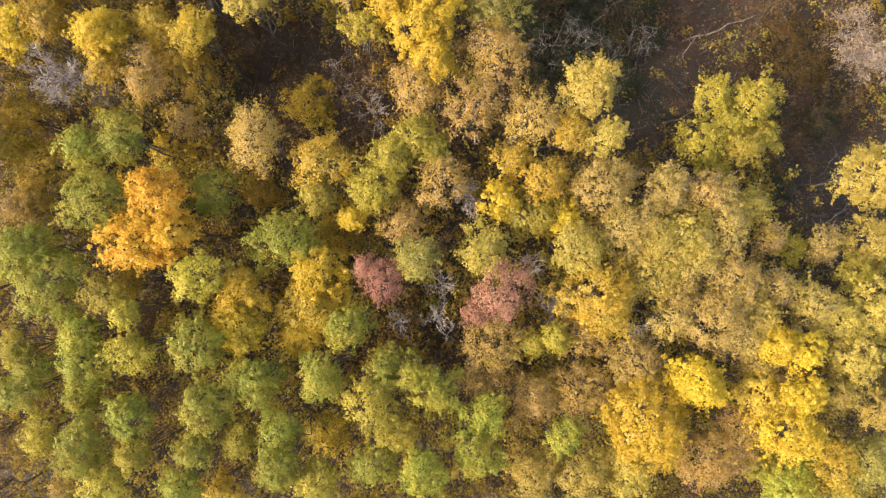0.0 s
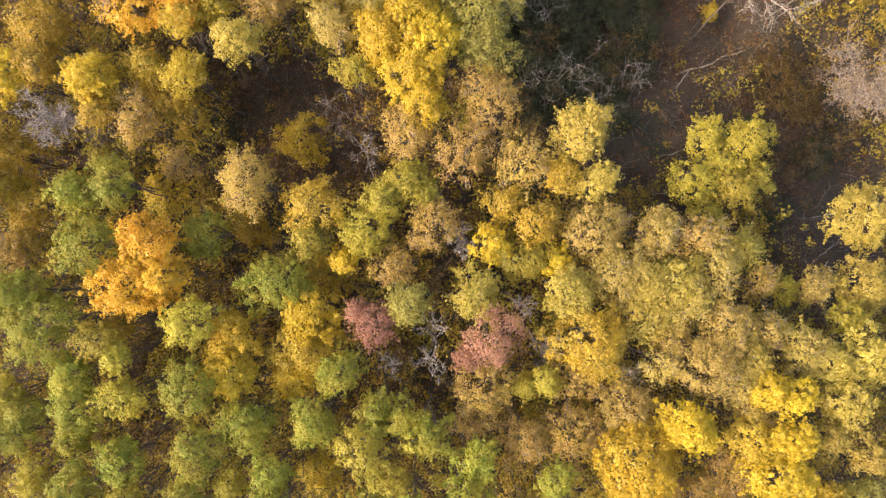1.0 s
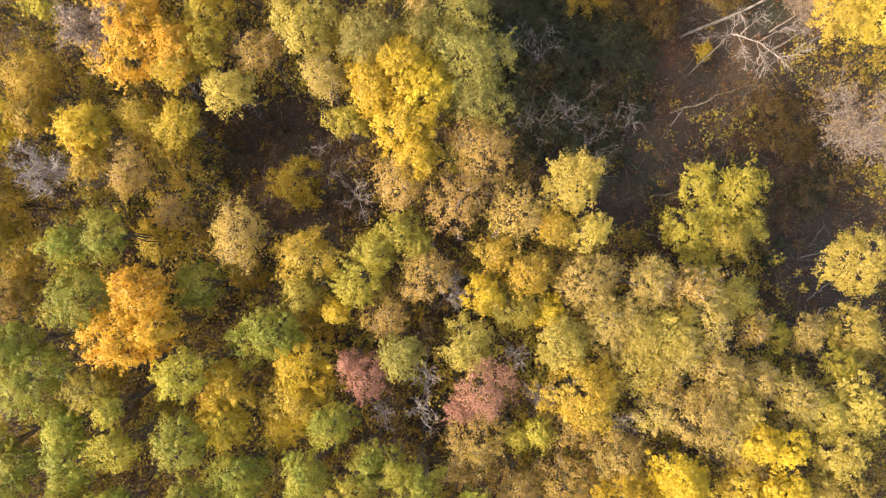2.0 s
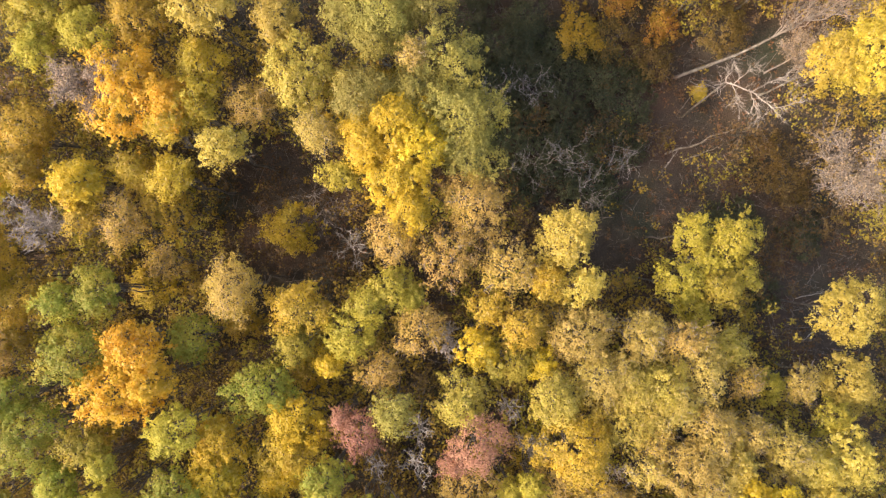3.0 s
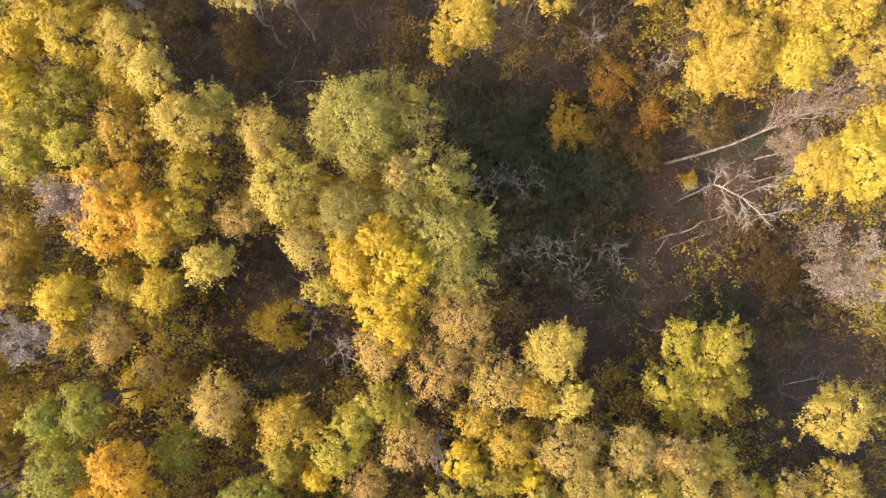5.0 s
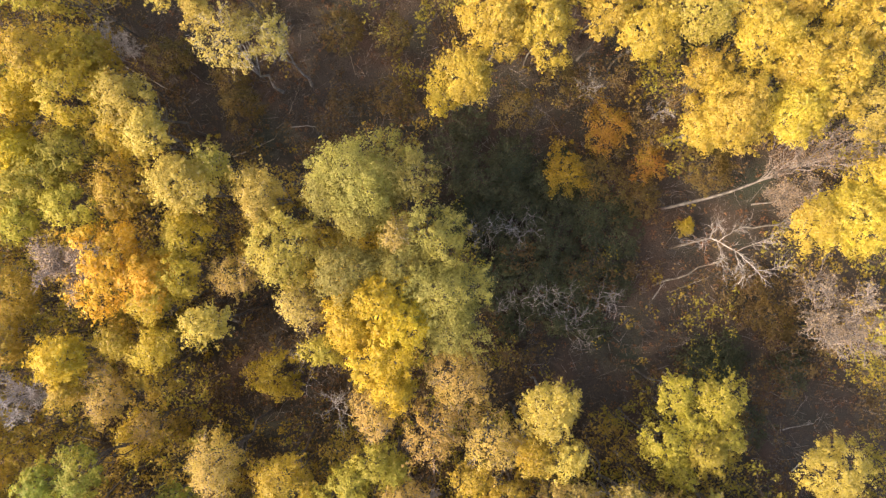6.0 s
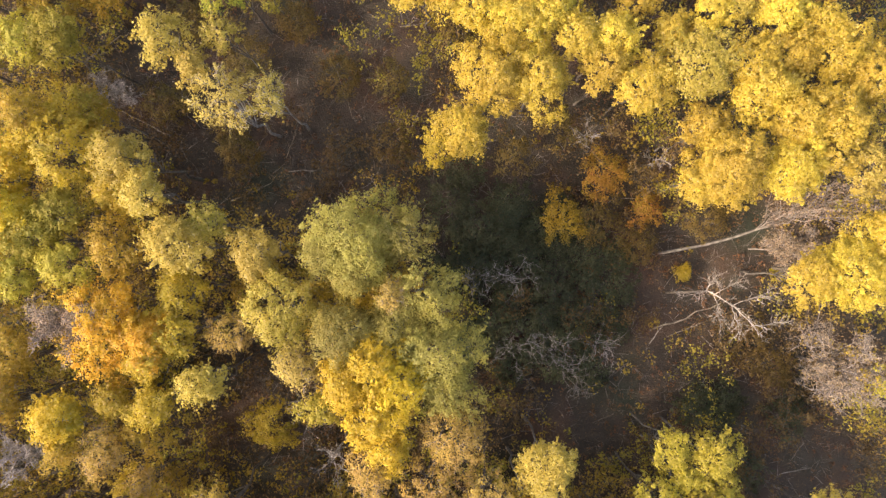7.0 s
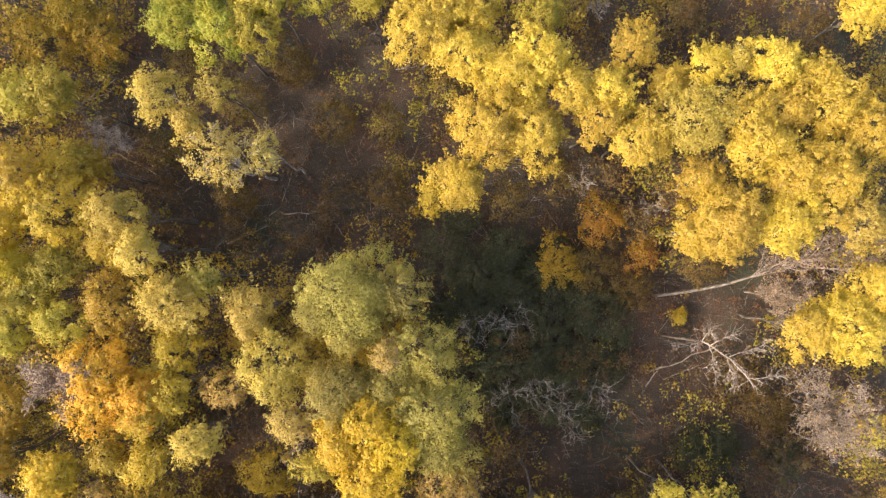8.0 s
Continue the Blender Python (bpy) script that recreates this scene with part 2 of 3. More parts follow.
def leafy(kind, x, y, h, r, full=1.0):
    name, category, label, _, _, _, bark, density, count, size = KINDS[kind]
    rng = np.random.default_rng(1000 + serial[0])
    thing = tagged(new(name), label, category, name.replace("_", " ") + "s of the wood")
    thing.location = (x, y, 0)
    depth = min(max(2.0 * r, 2.6), h * 0.72)
    mid = h - depth * 0.5
    # the crown: a closed dome with rounded bosses, furrows between them and a ragged rim
    lobes = int(np.clip(round(3.4 * r + 3), 7, 20))
    boss = unit(np.stack([np.cos(np.arange(lobes) * 2.399), np.sin(np.arange(lobes) * 2.399), np.linspace(1.6, -0.25, lobes)], 1) + rng.normal(size=(lobes, 3)) * 0.22)
    reach = rng.uniform(0.62 if r > 2.4 else 0.66, 1.24, lobes)
    boss[0], reach[0] = (0, 0, 1), 1.0
    swell = np.array([r * rng.uniform(0.82, 1.15), r * rng.uniform(0.82, 1.15), depth * 0.5])
    amount = int(np.clip(density * 23.0 * r * r, 38, 480))
    # directions spread evenly over the dome, closer towards the top
    up = 1 - 1.24 * ((np.arange(amount) + rng.uniform(0.1, 0.9, amount)) / amount) ** 1.15
    turn = np.arange(amount) * 2.39996 + rng.uniform(0, 6.28) + rng.normal(size=amount) * 0.2
    flat_ = np.sqrt(np.maximum(1 - up * up, 0))
    d = np.stack([flat_ * np.cos(turn), flat_ * np.sin(turn), up], 1)
    near_boss = d @ boss.T
    best = near_boss.argmax(1)
    far = reach[best] * (0.74 + 0.28 * np.clip((near_boss.max(1) - 0.74) / 0.24, 0, 1)) * rng.uniform(0.78, 1.05, amount)
    # a few sprays stand out past the rest
    spray = rng.random(amount) < 0.14
    far = np.where(spray, far * rng.uniform(1.03, 1.15, amount), far)
    clumps = d * far[:, None] * swell + [0, 0, mid]
    centre = boss * reach[:, None] * swell * 0.6 + [0, 0, mid]
    clumps[:, 2] = np.maximum(clumps[:, 2], 0.4)
    lean = unit(d / swell * r) * 0.55 + unit(clumps - centre[best]) * 0.45
    spread = np.where(spray, 0.2, rng.uniform(0.3, 0.7, len(clumps))) * (0.85 + 0.08 * r)
    broad = kind in ("Y", "YM", "O", "G", "YG", "LY", "PY")
    v, f = leaves(rng, clumps, spread * (0.9 if broad else 1.0), int(count * 0.69 * full), size * 1.16 / math.sqrt(full), lean, round_=0.4 if broad else 0.3)
    # leafy sprigs that reach out of the crown and fray its outline
    n = int(9 * r)
    pick = rng.integers(0, amount, n)
    way = unit(d[pick] * [1, 1, 0.7] + rng.normal(size=(n, 3)) * 0.35)
    base = d[pick] * (reach[best[pick]] * 0.97)[:, None] * swell + [0, 0, mid]
    long = rng.uniform(0.35, 0.95, (n, 1)) * (0.6 + 0.2 * r)
    sprig = np.concatenate([base + way * long * q for q in (0.25, 0.6, 0.95)])
    thick = np.concatenate([np.full(n, q) for q in (0.2, 0.15, 0.1)])
    v2, f2 = leaves(rng, sprig, thick, 11, size, np.tile(way, (3, 1)))
    v, f = joined([(v, f), (v2, f2)])
    v[:, 2] = np.clip(v[:, 2], 0.05, None)
    part("crown", v, f, LEAF[kind], thing)
    # trunk with limbs to the lobes
    girth = 0.0065 * h + 0.012 * r
    top = np.array([0, 0, mid + depth * 0.15])
    stem = bent(rng, (0, 0, -0.4), top, 7, 0.025)
    v, f = tube(stem, np.linspace(girth, girth * 0.25, 7) * np.array([1.35, 1, 1, 1, 1, 1, 1]), 6)
    part("trunk", v, f, bark, thing, smooth=True)
    own = clumps[rng.permutation(len(clumps))[:18]]
    home = ((own[:, None] - centre[None]) ** 2).sum(2).argmin(1)
    for k, c in enumerate(centre if full == 1.0 else centre[:3]):
        a = stem[int(round(rng.uniform(0.45, 0.8) * 6))]
        pieces = [tube(bent(rng, a, c, 4), np.linspace(girth * 0.45, girth * 0.12, 4), 4)]
        pieces += [tube(np.array([c, o]), [girth * 0.14, 0.008], 3) for o in own[home == k]]
        v, f = joined(pieces)
        part("limb", v, f, bark, thing, smooth=True)
    if kind in ("T", "PT", "SB"):
        # bare twigs that stand out of the thinning crown
        pick = clumps[rng.integers(0, len(clumps), 80 if kind == "SB" else 60)]
        pieces = []
        for c in pick:
            way = unit(unit(c - [0, 0, mid - depth * 0.3]) + rng.normal(size=3) * 0.5)
            pieces.append(tube(bent(rng, c - way * 0.4, c + way * rng.uniform(0.3, 0.75), 3, 0.1), (0.018, 0.014, 0.009), 3))
        v, f = joined(pieces)
        tagged(part("twig_web", v, f, PALE_TWIG if kind == "SB" else TWIG, thing, "bare grey-brown twigs"), kind="stuff")
    return thing


def bare(kind, x, y, h, r, lean=(0.0, 0.0)):
    name, category, label, mat = BARE[kind]
    rng = np.random.default_rng(5000 + serial[0])
    thing = tagged(new(name), label, category, name.replace("_", " ") + "s of the wood")
    thing.location = (x, y, 0)
    girth = 0.005 * h + 0.012 * r + 0.02
    fork = h - min(1.9 * r, 0.7 * h)
    tilt = np.array([lean[0], lean[1], 0.0])
    stem = bent(rng, -tilt + [0, 0, -0.1], (0, 0, h * 0.9), 8, 0.02)
    v, f = tube(stem, np.linspace(girth, girth * 0.2, 8), 7)
    part("trunk", v, f, SHADE_TWIG if kind == "W" else mat, thing, smooth=True)
    limbs = 7 if kind == "W" else int(np.clip(6 + 2.2 * r, 7, 14))
    tips = []
    for i in range(limbs):
        s = np.clip((fork + (h * 0.85 - fork) * (i / limbs) ** 1.2) / (h * 0.9), 0, 0.95)
        k = s * 7
        a = stem[int(k)] + (stem[min(int(k) + 1, 7)] - stem[int(k)]) * (k - int(k))
        ang = i * 2.399 + rng.uniform(-0.4, 0.4)
        reach = r * rng.uniform(0.7, 1.15) * (1.0 - 0.3 * i / limbs)
        end = np.array([np.cos(ang) * reach, np.sin(ang) * reach, min(a[2] + reach * rng.uniform(0.5, 1.1), h)])
        line = bent(rng, a, end, 6, 0.09)
        slim = kind == "W"
        g = girth * (0.24 if slim else 0.42) * (1.15 - 0.5 * i / limbs)
        pieces = [tube(line, np.linspace(g, 0.018, 6), 5)]
        for j in range(7 if slim else 13):
            q = rng.uniform(0.25, 1.0)
            b0 = line[int(q * 5)]
            way = unit(unit(end - a) * 0.8 + rng.normal(size=3) * 0.7 + [0, 0, 0.25])
            sub = bent(rng, b0, b0 + way * reach * rng.uniform(0.25, 0.55), 4, 0.1)
            pieces.append(tube(sub, np.linspace(0.02, 0.012, 4) if slim else np.linspace(0.034, 0.018, 4), 3))
            for _ in range(4 if slim else 9):
                c0 = sub[rng.integers(1, 4)]
                w2 = unit(way * 0.6 + rng.normal(size=3) * 0.8 + [0, 0, 0.2])
                end2 = c0 + w2 * reach * rng.uniform(0.12, 0.3)
                pieces.append(tube(np.array([c0, end2]), (0.014, 0.009) if slim else (0.021, 0.012), 3))
                tips.append(end2)
        v, f = joined(pieces)
        part("limb", v, f, mat, thing, smooth=True)
    if kind == "BT":
        tips = np.array(tips)
        v, f = leaves(rng, tips, np.full(len(tips), 0.22), 4, 0.1)
        part("dry_foliage", v, f, DRY, thing, "sparse curled buff leaves")
    return thing


def slender(kind, x, y, h, r):
    """A leafless shrub of a few thin upright stems with crooked side twigs."""
    name, category, label, mat = BARE[kind]
    rng = np.random.default_rng(6000 + serial[0])
    thing = tagged(new(name), label, category, name.replace("_", " ") + "s of the wood")
    thing.location = (x, y, 0)
    for i in range(5):
        ang = i * 2.399 + rng.uniform(-0.5, 0.5)
        way = np.array([np.cos(ang), np.sin(ang), 0])
        tall = h * rng.uniform(0.65, 1.0)
        line = bent(rng, way * 0.15 + [0, 0, -0.35], way * r * rng.uniform(0.35, 0.95) + [0, 0, tall], 8, 0.05)
        pieces = [tube(line, np.linspace(0.032, 0.012, 8), 5)]
        for j in range(8):
            b0 = line[rng.integers(3, 8)]
            out = unit(rng.normal(size=3) * [1, 1, 0.5] + way * 0.3 + [0, 0, 0.5])
            sub = bent(rng, b0, b0 + out * rng.uniform(0.5, 1.5), 4, 0.13)
            pieces.append(tube(sub, np.linspace(0.016, 0.01, 4), 3))
            for _ in range(4):
                c0 = sub[rng.integers(1, 4)]
                pieces.append(tube(np.array([c0, c0 + unit(out + rng.normal(size=3) * 0.9) * rng.uniform(0.2, 0.6)]), (0.011, 0.007), 3))
        v, f = joined(pieces)
        part("stem", v, f, mat, thing, smooth=True)
    return thing


def plant(kind, x, y, h, r, *more):
    serial[0] += 1
    if kind == "S":
        return slender(kind, x, y, h, r)
    return bare(kind, x, y, h, r, *more) if kind in BARE else leafy(kind, x, y, h, r)


# ---- the ground: one sheet out to the horizon, uneven in the middle ----
def rise(x, y):
    return 0.22 * np.sin(x * 0.21 + 1) * np.cos(y * 0.17) + 0.1 * np.sin(x * 0.9 + y * 0.7) + 0.05 * np.sin(2.3 * x - 1.9 * y)


axis = np.concatenate([[-2500, -600, -200, -100], np.linspace(-60, 60, 121), [100, 200, 600, 2500]])
gx, gy = np.meshgrid(axis, axis + 15)
near = np.clip((75 - np.hypot(gx, gy - 15)) / 20, 0, 1)
gv = np.stack([gx, gy, rise(gx, gy) * near - 0.3], -1).reshape(-1, 3)
n = len(axis)
i = (np.arange(n - 1)[:, None] * n + np.arange(n - 1)[None, :])
gf = np.stack([i, i + 1, i + n + 1, i + n], -1).reshape(-1, 4)
ground = tagged(new("ground", mesh_of("ground", gv, gf, LITTER, True)), "brown leaf-littered forest floor with mossy patches", "ground", kind="structure")

# ---- trees and shrubs: kind, place, height, crown radius ----
plant("BT", 36.73, 17.21, 9.4, 3.67)
plant("Y", -30.82, 15.77, 16.0, 1.80)
plant("YO", -28.50, 16.20, 16.0, 1.56)
plant("B", -27.72, 12.53, 17.0, 2.16)
plant("B", -28.21, 12.78, 9.0, 1.33)
plant("Y", -24.18, 15.33, 17.0, 2.24)
plant("YO", -24.25, 13.21, 16.0, 1.48)
plant("T", -21.58, 12.25, 16.0, 1.93)
plant("M", -19.64, 13.59, 14.0, 2.14)
plant("YO", -18.13, 15.96, 15.5, 1.87)
plant("YO", -20.90, 16.30, 15.5, 1.58)
plant("G", -24.77, 7.04, 18.0, 1.65)
plant("G", -22.26, 7.58, 18.0, 1.96)
plant("G", -24.14, 3.54, 18.0, 2.35)
plant("O", -20.04, 3.84, 17.8, 1.97)
plant("O", -21.71, 0.51, 17.3, 2.07)
plant("O", -18.94, 1.30, 17.3, 1.99)
plant("M", -33.11, 10.58, 12.0, 1.79)
plant("M", -33.92, 8.09, 11.0, 1.59)
plant("M", -32.00, 6.77, 11.0, 1.82)
plant("T", -32.38, 2.83, 13.0, 1.66)
plant("M", -31.55, 4.20, 12.0, 1.43)
plant("T", -19.64, 9.67, 13.0, 1.40)
plant("G", -16.98, 3.96, 15.0, 1.76)
plant("M", -22.14, 7.82, 10.0, 1.86)
plant("G", -29.03, 0.04, 18.0, 2.15)
plant("G", -27.48, -2.30, 18.0, 2.43)
plant("YG", -23.62, -3.10, 17.0, 1.44)
plant("YO", -22.78, -2.42, 15.0, 1.34)
plant("YG", -17.04, -1.89, 18.0, 1.80)
plant("G", -25.58, -5.87, 17.0, 1.75)
plant("G", -25.44, -8.06, 17.0, 1.91)
plant("G", -29.27, -8.59, 16.0, 1.48)
plant("YG", -22.23, -4.45, 17.0, 1.14)
plant("YG", -21.84, -7.11, 17.0, 1.52)
plant("G", -17.10, -6.61, 18.0, 2.01)
plant("YG", -30.43, -7.15, 16.0, 1.09)
plant("G", -30.39, -10.21, 16.0, 1.56)
plant("G", -26.51, -10.66, 15.0, 1.67)
plant("YG", -28.75, -13.21, 16.0, 1.48)
plant("G", -22.04, -11.59, 17.0, 1.75)
plant("G", -16.29, -10.96, 18.0, 1.86)
plant("G", -24.94, -13.59, 18.0, 2.09)
plant("G", -17.54, -14.12, 17.0, 1.60)
plant("YG", -21.69, -14.50, 17.0, 1.52)
plant("YG", -23.81, -16.44, 17.0, 1.75)
plant("G", -18.25, -16.68, 17.0, 1.60)
plant("T", -28.81, -18.42, 13.0, 1.31)
plant("YO", -16.40, -17.78, 14.0, 1.28)
plant("M", -11.43, 12.25, 8.0, 2.41)
plant("S", -7.82, 14.20, 11.0, 2.00)
plant("W", -5.55, 10.80, 13.0, 1.84)
plant("YG", -5.70, 16.02, 16.0, 1.48)
plant("Y", -0.57, 13.45, 17.5, 1.66)
plant("T", -1.85, 11.60, 16.5, 2.19)
plant("T", -13.3, 7.9, 17.3, 2.4)
plant("YO", -8.88, 6.53, 16.0, 2.13)
plant("YG", -9.02, 3.86, 16.0, 1.64)
plant("YG", -3.82, 6.80, 16.5, 1.54)
plant("YG", -1.95, 8.00, 16.5, 1.62)
plant("YG", -0.57, 7.23, 15.5, 1.12)
plant("YG", -5.01, 4.16, 16.0, 1.93)
plant("T", -0.08, 5.09, 16.0, 1.89)
plant("Y", -6.61, 2.29, 15.0, 1.09)
plant("T", -3.05, 1.69, 15.0, 1.76)
plant("G", -11.30, 0.64, 16.5, 2.11)
plant("M", -8.67, 0.94, 11.0, 1.64)
plant("M", -15.08, 4.70, 9.0, 1.71)
plant("OL", -1.89, -0.65, 18.0, 1.5)
plant("Y", -14.34, -2.76, 16.5, 1.91)
plant("Y", -14.65, -5.56, 16.5, 2.03)
plant("Y", -9.24, -1.49, 16.0, 1.80)
plant("YO", -9.53, -4.12, 15.0, 2.43)
plant("Y", -10.70, -6.15, 14.0, 1.80)
plant("G", -6.51, -5.28, 18.0, 1.79)
plant("R", -4.14, -2.18, 17.3, 1.51)
plant("R", -5.47, -1.34, 16.5, 0.89)
plant("W", -0.16, -2.40, 15.5, 1.49)
plant("W", -0.37, -5.24, 15.5, 1.49)
plant("W", -3.22, -5.47, 15.0, 1.05)
plant("G", -13.15, -9.15, 17.0, 2.06)
plant("G", -8.44, -8.90, 18.0, 1.79)
plant("G", -4.17, -8.30, 17.0, 1.60)
plant("YG", -4.84, -10.53, 18.0, 1.60)
plant("G", -2.20, -8.78, 17.0, 1.37)
plant("G", -0.46, -9.78, 18.0, 1.68)
plant("YG", -3.29, -12.82, 17.0, 1.37)
plant("YG", -14.70, -13.61, 16.0, 1.48)
plant("G", -11.15, -12.72, 17.0, 1.45)
plant("G", -11.27, -15.21, 18.0, 1.86)
plant("M", -8.98, -14.40, 12.0, 2.01)
plant("YG", -8.77, -16.36, 17.0, 1.91)
plant("G", -4.87, -15.09, 17.0, 1.52)
plant("G", -1.50, -15.17, 18.0, 1.71)
plant("T", 3.91, 13.94, 17.0, 2.65)
plant("T", 2.21, 10.00, 17.0, 1.92)
plant("PY", 10.71, 11.52, 16.5, 2.43)
plant("PY", 11.82, 8.16, 16.0, 1.56)
plant("T", 6.45, 9.34, 16.5, 2.11)
plant("YO", 9.19, 8.50, 16.0, 1.72)
plant("YO", 7.49, 4.95, 16.0, 1.64)
plant("YO", 5.12, 6.46, 15.5, 1.49)
plant("Y", 4.23, 3.50, 15.5, 1.58)
plant("YG", 6.72, 2.29, 15.5, 2.07)
plant("Y", 8.82, 2.29, 15.0, 1.09)
plant("PT", 11.70, 4.38, 16.5, 2.35)
plant("B", 1.92, 3.80, 14.0, 1.20)
plant("PG", 2.93, 0.04, 16.8, 1.77)
plant("PG", 9.73, 0.04, 17.0, 2.00)
plant("PT", 13.18, 1.25, 16.5, 2.27)
plant("PT", 16.00, 4.06, 16.0, 1.56)
plant("PG", 15.27, 0.44, 16.5, 2.11)
plant("LY", 20.92, 11.79, 12.5, 1.6)
plant("LY", 23.83, 11.37, 13.0, 1.9)
plant("LY", 19.6, 8.0, 13.0, 1.75)
plant("LY", 22.9, 7.6, 13.4, 1.6)
plant("LY", 24.9, 8.6, 12.0, 1.5)
plant("LY", 21.2, 6.0, 12.0, 1.5)
plant("PY", 33.32, 5.74, 12.8, 2.81)
plant("PY", 33.03, 0.04, 13.0, 2.45)
plant("PT", 28.99, 0.13, 13.0, 1.57)
plant("YG", 27.10, 0.04, 12.0, 1.34)
plant("PT", 16.42, 4.47, 16.0, 1.64)
plant("T", 18.98, 4.07, 16.0, 1.72)
plant("PT", 20.27, 1.99, 16.0, 2.30)
plant("PG", 17.15, 0.36, 16.5, 2.11)
plant("T", 24.33, 0.67, 14.0, 1.37)
plant("PG", 23.03, 3.19, 14.0, 1.63)
plant("R", 4.14, -3.20, 17.5, 1.94)
plant("R", 2.41, -4.50, 16.5, 1.05)
plant("W", 6.51, -0.97, 15.5, 1.16)
plant("B", 8.59, -4.44, 13.0, 1.31)
plant("YO", 11.38, -3.62, 17.3, 2.87)
plant("T", 10.14, -6.22, 15.0, 1.76)
plant("T", 3.50, -7.28, 16.0, 2.38)
plant("T", 2.42, -9.65, 14.0, 1.20)
plant("YG", 6.59, -6.92, 15.0, 1.28)
plant("YG", 8.03, -6.27, 16.0, 1.09)
plant("T", 6.62, -10.85, 15.5, 2.32)
plant("T", 10.08, -10.62, 15.5, 2.16)
plant("G", 2.99, -11.56, 17.0, 1.60)
plant("G", 2.29, -14.23, 17.0, 1.75)
plant("PG", 6.62, -16.20, 16.0, 1.89)
plant("G", 8.46, -13.27, 17.0, 1.30)
plant("PG", 10.24, -16.00, 16.0, 1.72)
plant("PG", 13.47, -15.81, 16.0, 1.97)
plant("PT", 14.26, -8.49, 16.0, 2.30)
plant("W", 14.64, -6.21, 15.0, 1.59)
plant("Y", 14.77, -12.41, 18.0, 3.06)
plant("PG", 15.27, -1.58, 16.0, 1.89)
plant("PT", 17.95, -0.56, 16.5, 2.11)
plant("T", 16.93, -2.48, 15.5, 1.66)
plant("PT", 19.39, -4.83, 17.0, 2.57)
plant("PT", 16.67, -5.23, 15.5, 1.41)
plant("PT", 21.16, -2.36, 16.5, 2.11)
plant("PT", 21.80, -6.43, 16.5, 1.86)
plant("PY", 22.93, -4.78, 16.0, 1.48)
plant("PT", 24.15, -2.89, 15.5, 1.58)
plant("PT", 26.64, -4.33, 16.0, 2.05)
plant("PY", 28.48, -5.12, 16.0, 1.80)
plant("PY", 31.13, -4.62, 16.0, 2.13)
plant("YG", 30.75, -2.05, 14.0, 1.20)
plant("Y", 17.71, -9.36, 18.0, 2.27)
plant("Y", 23.32, -6.64, 17.5, 1.47)
plant("Y", 25.06, -7.14, 17.5, 1.43)
plant("Y", 24.60, -10.06, 18.0, 1.80)
plant("YO", 22.55, -10.32, 16.8, 2.17)
plant("Y", 24.31, -12.78, 18.0, 2.27)
plant("T", 21.30, -13.00, 16.0, 2.05)
plant("T", 19.03, -15.11, 16.5, 2.68)
plant("PT", 22.61, -8.10, 16.0, 1.72)
plant("PY", 28.99, -7.95, 16.5, 1.86)
plant("PY", 28.35, -10.40, 16.0, 1.48)
plant("PY", 31.00, -11.59, 16.0, 1.39)
plant("G", 24.96, -16.85, 15.5, 2.49)
plant("G", 22.98, -15.61, 15.0, 1.34)
plant("YO", 28.21, -14.93, 16.0, 1.64)
plant("OL", 30.80, -15.48, 16.0, 2.30)
plant("YG", 29.52, -17.72, 15.0, 1.59)
plant("M", 28.80, -17.74, 12.0, 1.79)
plant("Y", -28.42, 30.14, 17.5, 2.62)
plant("YG", -27.05, 28.05, 16.5, 2.51)
plant("YG", -24.66, 30.21, 16.0, 2.05)
plant("YG", -24.10, 26.32, 16.5, 1.86)
plant("YG", -27.78, 25.26, 15.5, 1.74)
plant("YO", -21.33, 31.80, 15.0, 2.43)
plant("YO", -20.67, 27.41, 16.0, 2.21)
plant("PY", -15.34, 27.78, 18.0, 2.43)
plant("PY", -17.72, 31.32, 17.5, 1.82)
plant("PG", -13.88, 29.20, 16.0, 1.48)
plant("BT", -23.53, 22.22, 18.5, 2.25)
plant("O", -20.71, 22.08, 17.5, 2.93)
plant("YO", -16.68, 20.92, 16.5, 2.19)
plant("YO", -17.92, 19.32, 16.5, 1.62)
plant("YO", -16.25, 24.37, 15.5, 2.07)
plant("YO", -28.79, 19.31, 15.0, 2.18)
plant("PY", -13.9, 17.9, 17.0, 1.75)
plant("BT", -31.39, 16.71, 12.0, 1.25)
plant("M", -22.43, 16.59, 10.0, 2.32)
plant("PY", -10.22, 26.94, 17.0, 2.08)
plant("PG", -8.57, 22.90, 17.0, 2.40)
plant("T", -12.39, 21.14, 15.0, 1.84)
plant("PT", -7.39, 19.05, 16.5, 1.78)
plant("OL", -5.28, 27.11, 17.0, 1.84)
plant("OL", -2.74, 28.06, 18.0, 3.9)
plant("OL", 0.05, 28.20, 16.5, 1.95)
plant("OL", -3.22, 25.34, 17.0, 1.76)
plant("OL", -3.8, 21.3, 17.5, 2.7)
plant("OL", 2.1, 23.9, 17.0, 2.35)
plant("PT", -0.3, 24.0, 17.5, 1.19)
plant("OL", -0.6, 21.6, 17.0, 2.5)
plant("OL", 3.0, 20.0, 17.6, 2.95)
plant("OL", 3.5, 17.3, 17.0, 1.9)
plant("Y", -3.6, 18.0, 18.0, 2.3)
plant("Y", -0.23, 17.80, 18.0, 2.04)
plant("Y", -1.6, 19.3, 18.3, 2.0)
plant("Y", -1.48, 15.52, 18.0, 2.19)
plant("OM", 17.62, 34.20, 4.0, 2.49)
plant("M", 13.86, 30.28, 4.0, 2.1)
